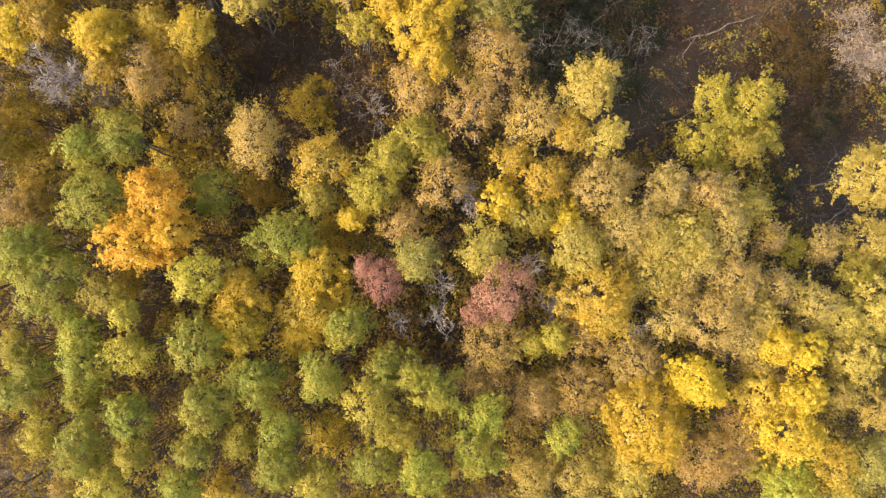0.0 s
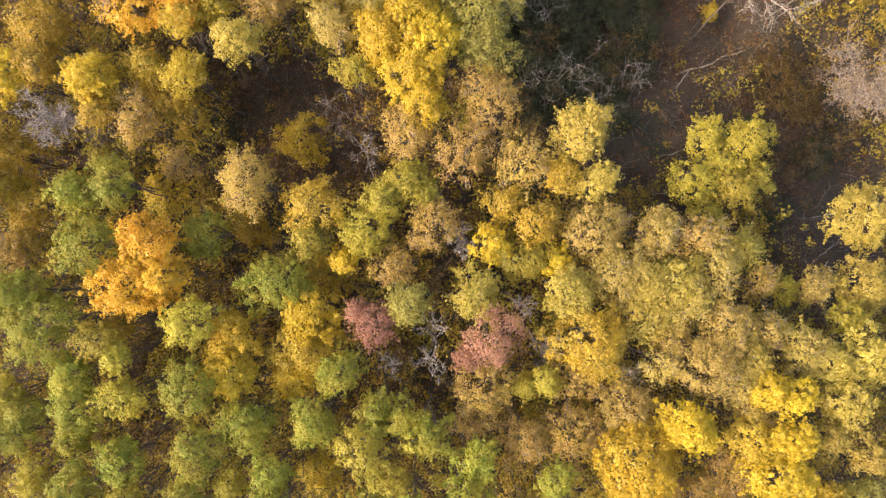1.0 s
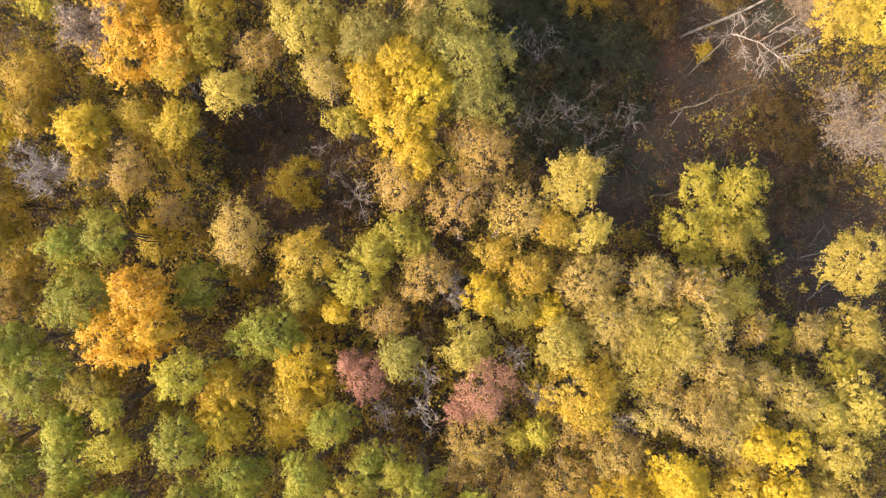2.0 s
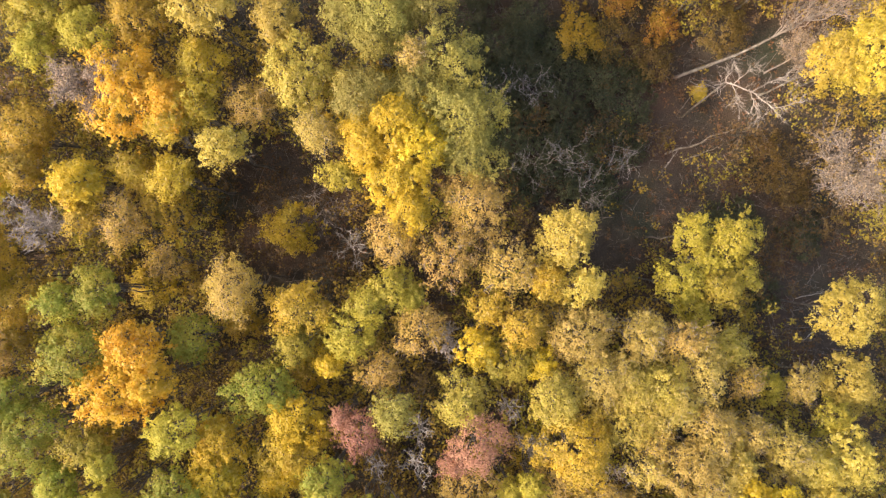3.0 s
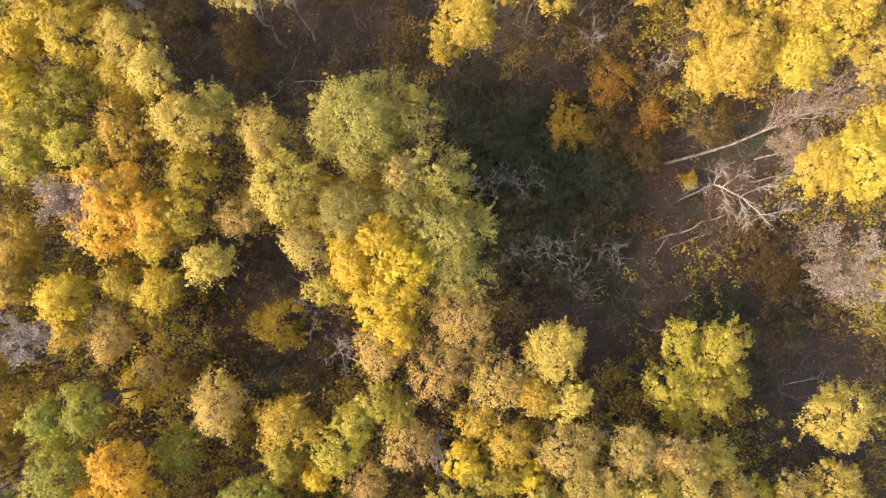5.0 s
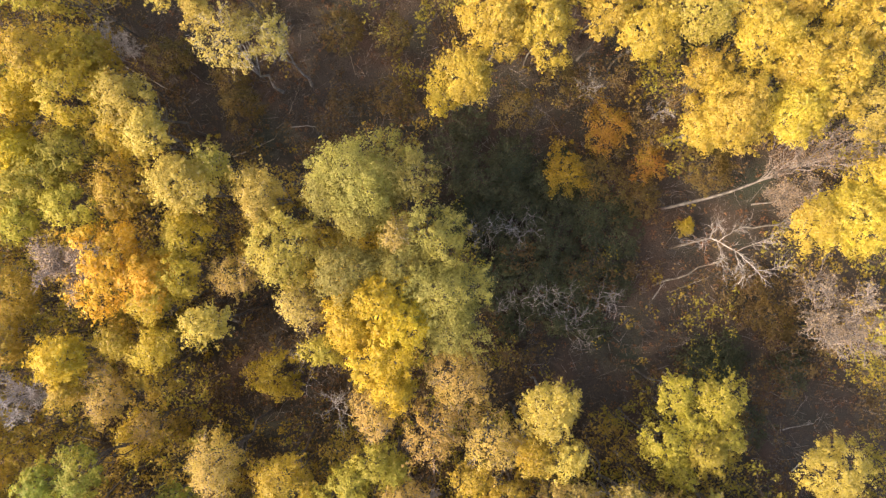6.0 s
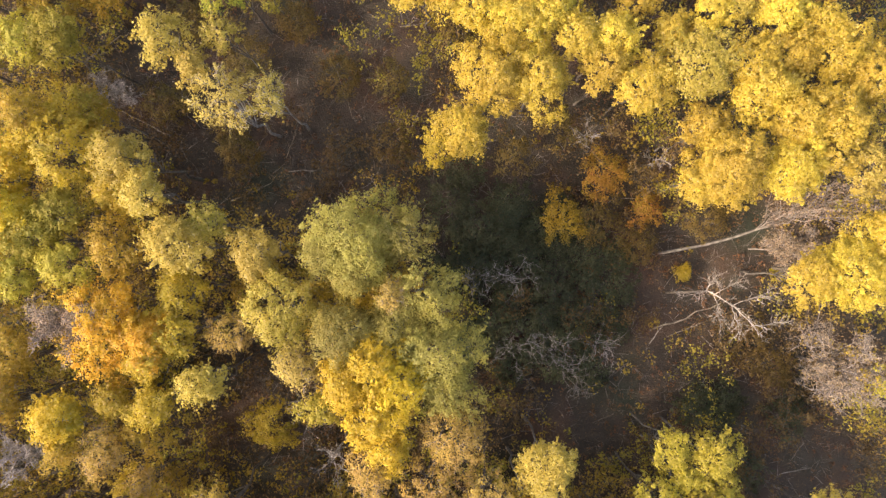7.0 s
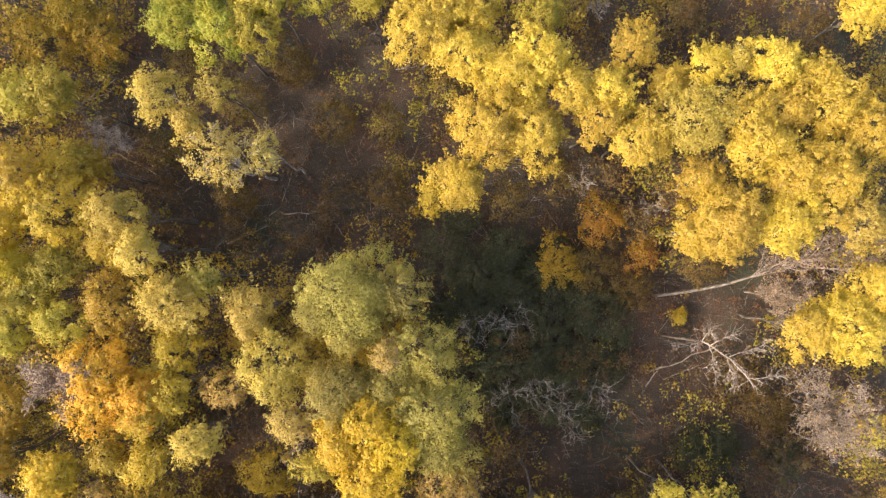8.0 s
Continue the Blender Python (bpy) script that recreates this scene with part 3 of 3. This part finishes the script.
plant("D", 17.44, 29.75, 3.5, 2.30)
plant("D", 9.47, 35.83, 5.0, 1.84)
plant("OM", 21.50, 30.98, 3.5, 1.78)
plant("S", 6.49, 24.55, 7.5, 1.56)
plant("S", 9.72, 24.86, 7.0, 2.16)
plant("S", 9.73, 17.91, 7.0, 2.26)
plant("S", 12.83, 18.74, 8.8, 2.00)
plant("S", 17.69, 18.30, 6.0, 1.70)
plant("S", 14.75, 15.99, 6.0, 1.80)
plant("BT", 32.15, 27.39, 9.0, 2.18)
plant("D", 27.27, 30.89, 3.5, 2.83)
plant("YM", 34.6, 25.6, 14.0, 3.3)
plant("YM", 31.6, 25.3, 13.4, 2.0)
plant("YM", 37.0, 28.4, 14.0, 2.6)
plant("D", 31.04, 19.43, 3.0, 2.43)
plant("D", 33.38, 16.32, 3.0, 2.43)
plant("D", 21.16, 27.75, 3.0, 2.01)
plant("M", -27.64, 50.97, 9.0, 2.27)
plant("M", -30.69, 48.98, 9.0, 2.84)
plant("M", -25.86, 49.92, 8.0, 2.32)
plant("YG", -27.66, 42.87, 15.0, 1.93)
plant("YG", -25.46, 42.90, 15.0, 2.10)
plant("YO", -26.51, 37.04, 17.0, 1.92)
# two tall canopy crowns, given the hazel colours as a dimmer, shaded gold
plant("M", -24.61, 37.74, 15.0, 2.35)
plant("M", -24.17, 34.30, 17.2, 2.79)
plant("Y", -27.65, 33.72, 16.5, 2.19)
plant("YO", -23.35, 37.44, 14.0, 2.14)
plant("PY", -16.94, 42.48, 16.5, 1.78)
plant("PY", -14.81, 40.53, 16.0, 1.39)
plant("PG", -13.05, 43.17, 15.0, 1.26)
plant("SB", -12.39, 38.12, 16.5, 2.11)
plant("SB", -9.62, 38.70, 15.0, 1.51)
plant("B", -25.92, 41.39, 6.0, 1.90)
plant("PY", -19.68, 33.97, 17.0, 2.16)
plant("G", -16.82, 48.46, 14.0, 2.23)
plant("G", -13.19, 47.94, 14.5, 2.54)
plant("YG", -11.09, 48.25, 14.0, 2.23)
plant("G", -15.21, 51.10, 14.0, 2.57)
plant("YG", -9.81, 50.77, 14.0, 2.14)
plant("YG", -6.33, 51.22, 12.0, 1.61)
plant("YG", -2.38, 50.98, 12.0, 1.52)
plant("D", -15.21, 36.14, 4.0, 2.28)
plant("D", -1.33, 36.64, 4.0, 2.08)
plant("D", -1.40, 42.95, 3.0, 1.80)
plant("YM", 1.71, 47.79, 14.2, 2.38)
plant("YM", 5.43, 46.36, 14.2, 2.62)
plant("YM", 3.31, 50.32, 13.7, 2.41)
plant("YM", 8.57, 44.53, 14.7, 2.67)
plant("YM", 10.94, 45.54, 14.7, 2.44)
plant("YM", 6.90, 40.36, 14.7, 2.91)
plant("YM", 4.82, 36.48, 13.2, 2.35)
plant("M", 2.83, 35.95, 9.0, 1.89)
plant("YM", 10.53, 40.43, 14.2, 2.70)
plant("YM", 13.39, 43.48, 14.2, 1.87)
plant("YM", 15.88, 43.45, 14.2, 1.71)
plant("YM", 15.62, 41.19, 13.7, 1.89)
plant("YM", 18.59, 40.12, 13.5, 2.62)
plant("YM", 18.19, 47.17, 12.5, 1.85)
plant("YM", 20.91, 44.11, 12.5, 1.77)
plant("PG", 22.52, 40.90, 15.0, 2.68)
plant("YM", 23.78, 45.64, 13.2, 1.74)
plant("PY", 26.02, 45.94, 13.0, 1.22)
plant("YM", 28.66, 45.37, 14.2, 2.30)
plant("YM", 31.80, 44.27, 13.7, 2.01)
plant("YM", 26.43, 41.60, 14.2, 1.95)
plant("YM", 27.71, 39.08, 14.7, 2.75)
plant("YM", 29.6, 42.0, 14.0, 2.3)
plant("YM", 32.95, 42.09, 14.2, 2.46)
plant("YM", 29.81, 36.96, 14.7, 2.51)
plant("YM", 32.58, 36.51, 15.2, 2.88)
plant("YM", 35.56, 40.15, 14.2, 2.14)
plant("YM", 23.3, 36.7, 13.0, 1.7)
plant("YM", 24.60, 33.39, 15.2, 2.95)
plant("YM", 29.28, 33.40, 14.7, 2.44)
plant("YM", 23.25, 32.81, 13.0, 2.36)
plant("W", 22.0, 35.2, 6.5, 1.5)
plant("W", 15.5, 37.3, 7.0, 1.3)
plant("M", 25.5, 25.2, 1.5, 0.55)
plant("YM", 35.66, 49.60, 13.7, 2.09)
plant("YG", 11.16, 49.83, 12.5, 2.03)
plant("YM", 5.92, 49.99, 12.7, 2.13)
plant("W", 16.78, 52.24, 7.0, 1.48)
plant("D", 24.41, 52.14, 5.0, 2.04)
plant("D", 36.06, 50.68, 5.0, 2.24)
plant("PY", 35.17, 33.19, 14.5, 2.20)
plant("D", 4.29, 46.56, 5.0, 1.73)
plant("D", 13.16, 38.43, 6.0, 2.00)
# added under the willow crowns, mostly hidden, to stop sun streaking into the clearing
plant("M", -3.34, 23.47, 10.0, 2.79)
plant("M", -6.52, 22.59, 10.0, 2.32)
plant("M", -0.61, 23.86, 9.0, 2.37)
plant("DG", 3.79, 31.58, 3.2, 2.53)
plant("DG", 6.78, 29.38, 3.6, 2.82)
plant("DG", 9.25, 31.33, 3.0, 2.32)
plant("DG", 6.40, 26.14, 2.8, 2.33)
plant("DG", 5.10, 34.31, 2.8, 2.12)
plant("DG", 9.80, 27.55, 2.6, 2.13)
# more low privet, spread wide so its dark leaves also deepen the clearings' shade
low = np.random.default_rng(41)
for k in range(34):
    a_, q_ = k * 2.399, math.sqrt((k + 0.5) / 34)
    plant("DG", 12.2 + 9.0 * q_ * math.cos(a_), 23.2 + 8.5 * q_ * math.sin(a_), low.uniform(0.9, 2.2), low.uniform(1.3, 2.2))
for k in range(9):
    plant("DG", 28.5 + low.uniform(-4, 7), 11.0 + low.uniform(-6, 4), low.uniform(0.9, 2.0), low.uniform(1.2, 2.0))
plant("D", -20.12, 48.67, 3.0, 2.32)
plant("D", -14.92, 44.52, 3.0, 2.43)
plant("D", -10.21, 48.12, 3.2, 2.32)
plant("D", -12.84, 51.79, 3.0, 2.11)
plant("D", -6.10, 43.24, 2.8, 2.23)
plant("D", -22.19, 40.88, 3.0, 2.22)
plant("D", -16.56, 38.83, 2.6, 2.13)
plant("O", -17.9, 21.2, 17.0, 2.2)
plant("LY", 21.9, 9.7, 12.4, 1.35)


def curve_through(points, n):
    """A smooth line of n points that passes near the given ones."""
    p = np.asarray(points, float)
    at = np.linspace(0, len(p) - 1, n)
    q = np.stack([np.interp(at, np.arange(len(p)), p[:, k]) for k in range(3)], 1)
    for _ in range(2):
        q[1:-1] = (q[:-2] + 2 * q[1:-1] + q[2:]) / 4
    return q


def leaning_tree():
    """A dead birch that leans far over, its bare crown caught against the golden maples."""
    g = np.random.default_rng(31)
    thing = tagged(new("leaning_dead_birch"), "dead pale birch leaning far over, with a bare fanned crown", "dead tree")
    thing.location = (23.6, 27.0, 0)
    tip = np.array([13.4, 5.2, 9.6])
    stem = curve_through([(0, 0, -0.35), (1.7, 0.35, 1.3), (4.8, 1.15, 3.5), (6.7, 2.1, 5.2), (9.3, 3.3, 7.0), (11.0, 4.2, 8.1)], 13)
    v, f = tube(stem, np.linspace(0.17, 0.045, 13), 9)
    part("trunk", v, f, GREYED, thing, smooth=True)
    ends = []
    for k in range(20):
        s = 7 + (k * 5) // 19
        a = stem[min(s, 12)]
        way = unit(unit(tip - stem[6]) + g.normal(size=3) * [0.22, 0.3, 0.26])
        L = g.uniform(3.0, 6.2) * (1.15 - 0.05 * (s - 7))
        line = bent(g, a, a + way * L, 6, 0.05)
        pieces = [tube(line, np.linspace(0.042, 0.01, 6), 5)]
        for _ in range(13):
            b0 = line[g.integers(1, 6)]
            w2 = unit(way + g.normal(size=3) * 0.5)
            e2 = b0 + w2 * g.uniform(0.6, 1.7)
            pieces.append(tube(bent(g, b0, e2, 3, 0.1), (0.02, 0.015, 0.01), 3))
            for _ in range(5):
                e3 = e2 + unit(w2 + g.normal(size=3) * 0.8) * g.uniform(0.25, 0.7)
                pieces.append(tube(np.array([e2, e3]), (0.013, 0.008), 3))
                ends.append(e3)
        v, f = joined(pieces)
        part("limb", v, f, TWIG, thing, smooth=True)
    v, f = leaves(g, np.array(ends), np.full(len(ends), 0.25), 4, 0.11)
    part("dry_foliage", v, f, DRY, thing, "sparse curled buff leaves")


def bleached_tree():
    """A dead tree in the clearing whose white boughs sweep out to one side."""
    g = np.random.default_rng(33)
    thing = tagged(new("bleached_dead_tree"), "dead tree with white boughs sweeping out over the clearing", "dead tree")
    thing.location = (24.4, 23.2, 0)
    stem = curve_through([(0, 0, -0.35), (-0.15, 0.3, 3), (-0.1, 0.6, 6.5), (-0.1, 0.85, 9.2)], 8)
    v, f = tube(stem, np.linspace(0.1, 0.07, 8), 8)
    part("trunk", v, f, BROWN_BARK, thing, smooth=True)
    fork = (-0.1, 0.85, 9.2)
    boughs = (
        [fork, (0.7, 0.5, 9.9), (1.7, -0.5, 10.6), (2.3, -1.3, 11.2), (2.75, -1.9, 11.6), (2.95, -2.5, 11.5)],
        [(1.3, 0.0, 10.3), (1.5, -0.8, 10.5), (1.65, -1.6, 10.7), (1.8, -2.2, 10.6)],
        [(1.5, -0.2, 10.4), (2.3, 0.2, 11.0), (3.2, 0.75, 11.3), (4.1, 0.8, 11.2)],
        [(2.6, -1.7, 11.4), (3.3, -1.6, 11.7), (4.2, -1.35, 11.9)],
        [(0.4, 0.65, 9.7), (0.9, 1.2, 10.5), (1.5, 1.6, 11.0)],
        [fork, (-0.1, 1.5, 10.0), (0.0, 2.1, 10.6)],
        [(0.2, 0.8, 9.5), (0.5, -0.3, 10.0), (0.4, -1.2, 10.3)],
        [fork, (-0.9, 0.6, 9.3), (-1.8, 0.4, 9.4)],
    )
    for k, bough in enumerate(boughs):
        line = curve_through(bough, 9)
        line[1:] += g.normal(size=(8, 3)) * 0.05
        thick = 0.06 if k == 0 else 0.036
        pieces = [tube(line, np.linspace(thick, 0.014, 9), 6)]
        for _ in range(15):
            i = int(g.integers(2, 9))
            ahead = unit(line[i] - line[i - 1])
            w = unit(ahead + g.normal(size=3) * 0.7)
            sub = bent(g, line[i], line[i] + w * g.uniform(0.5, 1.2), 4, 0.12)
            pieces.append(tube(sub, np.linspace(0.019, 0.01, 4), 3))
            for _ in range(4):
                c0 = sub[g.integers(1, 4)]
                pieces.append(tube(np.array([c0, c0 + unit(w + g.normal(size=3) * 0.8) * g.uniform(0.2, 0.55)]), (0.011, 0.007), 3))
        v, f = joined(pieces)
        part("limb", v, f, BLEACHED if k != 7 else SHADE_TWIG, thing, smooth=True)


leaning_tree()
bleached_tree()


def fallen_log(x0, y0, x1, y1, r, mat):
    """A fallen stem on the litter, with broken side branches."""
    g = np.random.default_rng(int(abs(x0 * 100 + y0 * 10)))
    label = "bleached fallen stem lying on the litter" if mat is PALE_TWIG else "weathered brown log lying on the litter"
    thing = tagged(new("fallen_log"), label, "log", "fallen logs")
    thing.location = (x0, y0, float(rise(x0, y0)) - 0.3 + r)
    end = np.array([x1 - x0, y1 - y0, float(rise(x1, y1) - rise(x0, y0))])
    line = bent(g, (0, 0, 0), end, 7, 0.02)
    v, f = tube(line, np.linspace(r, r * 0.45, 7), 8)
    part("stem", v, f, mat, thing, smooth=True)
    for k in range(5):
        b0 = line[g.integers(2, 7)]
        w = unit(unit(end) + g.normal(size=3) * 0.7) * g.uniform(0.4, 1.3)
        w[2] = abs(w[2]) * 0.5 + 0.05
        v, f = tube(bent(g, b0, b0 + w, 4, 0.08), np.linspace(r * 0.35, 0.012, 4), 5)
        part("branch", v, f, mat, thing, smooth=True)


fallen_log(-7.02, 44.65, -5.52, 39.83, 0.04, WOOD)
fallen_log(-11.90, 36.02, -11.15, 38.06, 0.04, WOOD)
fallen_log(-11.74, 34.79, -9.16, 34.90, 0.06, PALE_TWIG)
fallen_log(-31.13, 45.13, -27.54, 47.71, 0.11, WOOD)
fallen_log(-30.49, 45.56, -28.03, 46.53, 0.08, WOOD)
fallen_log(-27.38, 40.53, -21.81, 37.52, 0.06, WOOD)
fallen_log(-22.45, 36.24, -17.90, 35.81, 0.04, WOOD)
fallen_log(0.16, 38.92, 0.86, 40.63, 0.06, WOOD)
fallen_log(22.72, 19.69, 29.52, 22.15, 0.10, WOOD)
fallen_log(24.43, 19.04, 27.75, 20.38, 0.06, WOOD)
fallen_log(35.96, 13.13, 38.48, 13.77, 0.10, PALE_TWIG)
fallen_log(22.72, 18.38, 23.79, 19.77, 0.06, PALE_TWIG)
fallen_log(35.15, 5.95, 38.10, 6.59, 0.05, PALE_TWIG)
fallen_log(35.69, 1.93, 38.15, 3.70, 0.05, PALE_TWIG)
fallen_log(-1.02, 48.56, 0.86, 48.88, 0.05, PALE_TWIG)
fallen_log(-17.09, 31.95, -13.34, 33.67, 0.08, WOOD)

# the wood carried on past the view: mostly unseen trees added to shade the floor
edge = np.random.default_rng(12)
BEYOND = [(-36.0 - 4.6 * (k % 3) - edge.uniform(0, 1.2), -25 + 1.75 * k + edge.uniform(-0.8, 0.8)) for k in range(48)]
BEYOND += [(-33 + 4.3 * k + edge.uniform(-1, 1), -22.5 - 2.5 * (k % 2) + edge.uniform(-0.8, 0.8)) for k in range(17)]
for bx, by in BEYOND:
    plant(str(edge.choice(["G", "YO", "YG", "M"])), bx, by, edge.uniform(14, 17), edge.uniform(2.0, 2.8), 0.35)


# ---- undergrowth: saplings and low leafy growth between the trees, thin in the clearings ----
def cover(x, y):
    """How thickly the floor is grown over, from 0 in the clearings to 1 in the closed wood."""
    d = np.ones_like(np.asarray(x, float))
    for cx, cy, a, b, least in ((12, 25, 12, 12, 0.1), (28, 19, 8, 8, 0.35), (20, 12, 10, 5, 0.2), (-12, 43, 15, 12, 0.12), (-13, 17, 6, 4, 0.3), (-11.5, 11, 5.5, 4.5, 0.35),
                                (36.5, 6, 5.5, 9, 0.08), (29, 13, 5, 5, 0.15), (29, 28.5, 7, 4, 0.05), (8.5, 32, 7, 6.5, 0.0), (12, 42, 8, 5, 0.3), (30, 50, 14, 5, 0.4)):
        q = np.hypot((x - cx) / a, (y - cy) / b)
        d = np.minimum(d, least + (1 - least) * np.clip((q - 0.75) / 0.5, 0, 1))
    return d


rng = np.random.default_rng(77)
SAPLING = {
    "a": ("hazel_sapling", "mustard-yellow hazel sapling in the half shade", leaf_material("mustard_leaves", (0.37, 0.25, 0.035), (0.3, 0.21, 0.033), (0.34, 0.23, 0.07))),
    "b": ("olive_sapling", "olive-green sapling in the half shade", leaf_material("olive_leaves", (0.28, 0.235, 0.03), (0.33, 0.25, 0.032), (0.34, 0.24, 0.055))),
    "c": ("brown_sapling", "thin sapling with withered brown leaves", leaf_material("brown_leaves", (0.14, 0.085, 0.03), (0.11, 0.07, 0.026), (0.17, 0.11, 0.05))),
}


def sapling(kind, x, y, h, r, seed):
    name, label, mat = SAPLING[kind]
    g = np.random.default_rng(seed)
    thing = tagged(new(name), label, "sapling", name.replace("_", " ") + "s of the wood")
    thing.location = (x, y, 0)
    tips, pieces = [], []
    for k in range(4):
        ang = g.uniform(0, 6.28)
        end = np.array([np.cos(ang) * r * 0.5, np.sin(ang) * r * 0.5, h * g.uniform(0.75, 1.0)])
        line = bent(g, (np.cos(ang) * 0.1, np.sin(ang) * 0.1, -0.3), end, 4, 0.05)
        pieces.append(tube(line, np.linspace(0.04, 0.012, 4), 3))
        for _ in range(5):
            b0 = line[g.integers(2, 4)]
            out = g.normal(size=3) * [0.7, 0.7, 0.35] + [0, 0, 0.15]
            t = b0 + out * r * 0.7
            pieces.append(tube(np.array([b0, t]), (0.018, 0.008), 3))
            tips.append(t)
    tips = np.array(tips)
    tips[:, 2] = np.maximum(tips[:, 2], 0.3)
    v, f = joined(pieces)
    tagged(part("brush", v, f, BROWN_BARK, thing, smooth=True), kind="stuff")
    v, f = leaves(g, tips, g.uniform(0.4, 0.9, len(tips)), 20, 0.19)
    part("foliage", v, f, mat, thing)


count = 0
for gx_ in np.arange(-43, 44, 2.45):
    for gy_ in np.arange(-25, 57, 2.45):
        x, y = gx_ + rng.uniform(-1.6, 1.6), gy_ + rng.uniform(-1.6, 1.6)
        c = float(cover(x, y))
        if rng.random() > 0.83 * c or count > 860:
            continue
        count += 1
        kind = rng.choice(["a", "b", "c"], p=[0.0, 0.25, 0.75] if c < 0.8 else [0.42, 0.44, 0.14])
        sapling(kind, x, y, (rng.uniform(5.0, 13.2) if c > 0.8 else rng.uniform(3.5, 11.0)) * (0.3 + 0.7 * c), rng.uniform(1.5, 2.6), 9000 + count)


def scattered(n, seed, low, high, power):
    """Places on the floor, denser where it is grown over."""
    g = np.random.default_rng(seed)
    x, y = g.uniform(-44, 45, n), g.uniform(-26, 58, n)
    keep = g.random(n) < cover(x, y) ** power
    x, y = x[keep], y[keep]
    z = rise(x, y) - 0.3 + g.uniform(low, high, len(x))
    return g, np.stack([x, y, z], 1)


g, p = scattered(7500, 5, 0.15, 1.8, 2.0)
v, f = leaves(g, p, g.uniform(0.3, 0.8, len(p)), 18, 0.21)
tagged(new("undergrowth", mesh_of("undergrowth", v, f, SAPLING["a"][2])), "low mustard and brown leafy undergrowth on the floor", "undergrowth", kind="stuff")
g, p = scattered(45000, 6, 0.02, 0.06, 0.0)
v, f = leaves(g, p, np.full(len(p), 0.03), 1, 0.13, None, 0.3, 0.2)
tagged(new("fallen_leaves", mesh_of("fallen_leaves", v, f, FALLEN)), "brown fallen leaves strewn over the soil", "leaf litter", kind="stuff")
g, p = scattered(70000, 16, 0.03, 0.08, 3.0)
v, f = leaves(g, p, np.full(len(p), 0.03), 1, 0.2, None, 0.3, 0.2)
tagged(new("golden_litter", mesh_of("golden_litter", v, f, leaf_material("fallen_leaf_gold", (0.26, 0.165, 0.055), (0.2, 0.12, 0.045), (0.3, 0.2, 0.09), 0.1))), "golden and tan fallen leaves under the closed wood", "leaf litter", kind="stuff")
pieces = []
g, p = scattered(1500, 8, 0.03, 0.12, 0.0)
for q in p:
    ang, L = g.uniform(0, 6.28), g.uniform(0.4, 2.2)
    w = np.array([np.cos(ang), np.sin(ang), g.uniform(-0.02, 0.15)]) * L
    pieces.append(tube(bent(g, q, q + w, 3, 0.06), (0.028, 0.02, 0.01), 4))
v, f = joined(pieces)
tagged(new("fallen_twigs", mesh_of("fallen_twigs", v, f, TWIG, True)), "grey fallen twigs lying on the litter", "twigs", kind="stuff")
g = np.random.default_rng(9)
x, y = g.uniform(-44, 45, 9000), g.uniform(-26, 58, 9000)
keep = cover(x, y) < g.uniform(0.1, 0.75, len(x))
p = np.stack([x, y, rise(x, y) - 0.35], 1)[keep]
pieces = []
for q in p:
    w = np.array([g.normal() * 0.5, g.normal() * 0.5, g.uniform(0.3, 1.0)]) * g.uniform(0.5, 1.9)
    pieces.append(tube(np.array([q, q + w]), (0.016, 0.007), 3))
    for _ in range(2):
        b0 = q + w * g.uniform(0.3, 0.9)
        pieces.append(tube(np.array([b0, b0 + g.normal(size=3) * 0.3 + [0, 0, 0.2]]), (0.011, 0.006), 3))
v, f = joined(pieces)
tagged(new("brushwood", mesh_of("brushwood", v, f, TWIG, True)), "thin grey-brown leafless brush in the clearings", "brushwood", kind="stuff")
bracken = leaf_material("bracken_rust", (0.17, 0.075, 0.028), (0.12, 0.065, 0.024), (0.2, 0.12, 0.055), 0.2)
g = np.random.default_rng(10)
x, y = g.uniform(-44, 45, 9000), g.uniform(-26, 58, 9000)
keep = (cover(x, y) < 0.8) & (np.hypot((x - 8.5) / 7, (y - 32) / 6.5) > 1) & (g.random(len(x)) < 0.3 + 0.7 * (np.sin(x * 0.45 + 1) * np.sin(y * 0.38) > -0.1))
p = np.stack([x, y, rise(x, y) - 0.3 + g.uniform(0.1, 0.6, len(x))], 1)[keep]
v, f = leaves(g, p, g.uniform(0.15, 0.5, len(p)), 16, 0.13)
tagged(new("bracken", mesh_of("bracken", v, f, bracken)), "withered rust-brown bracken over the clearing floor", "bracken", kind="stuff")
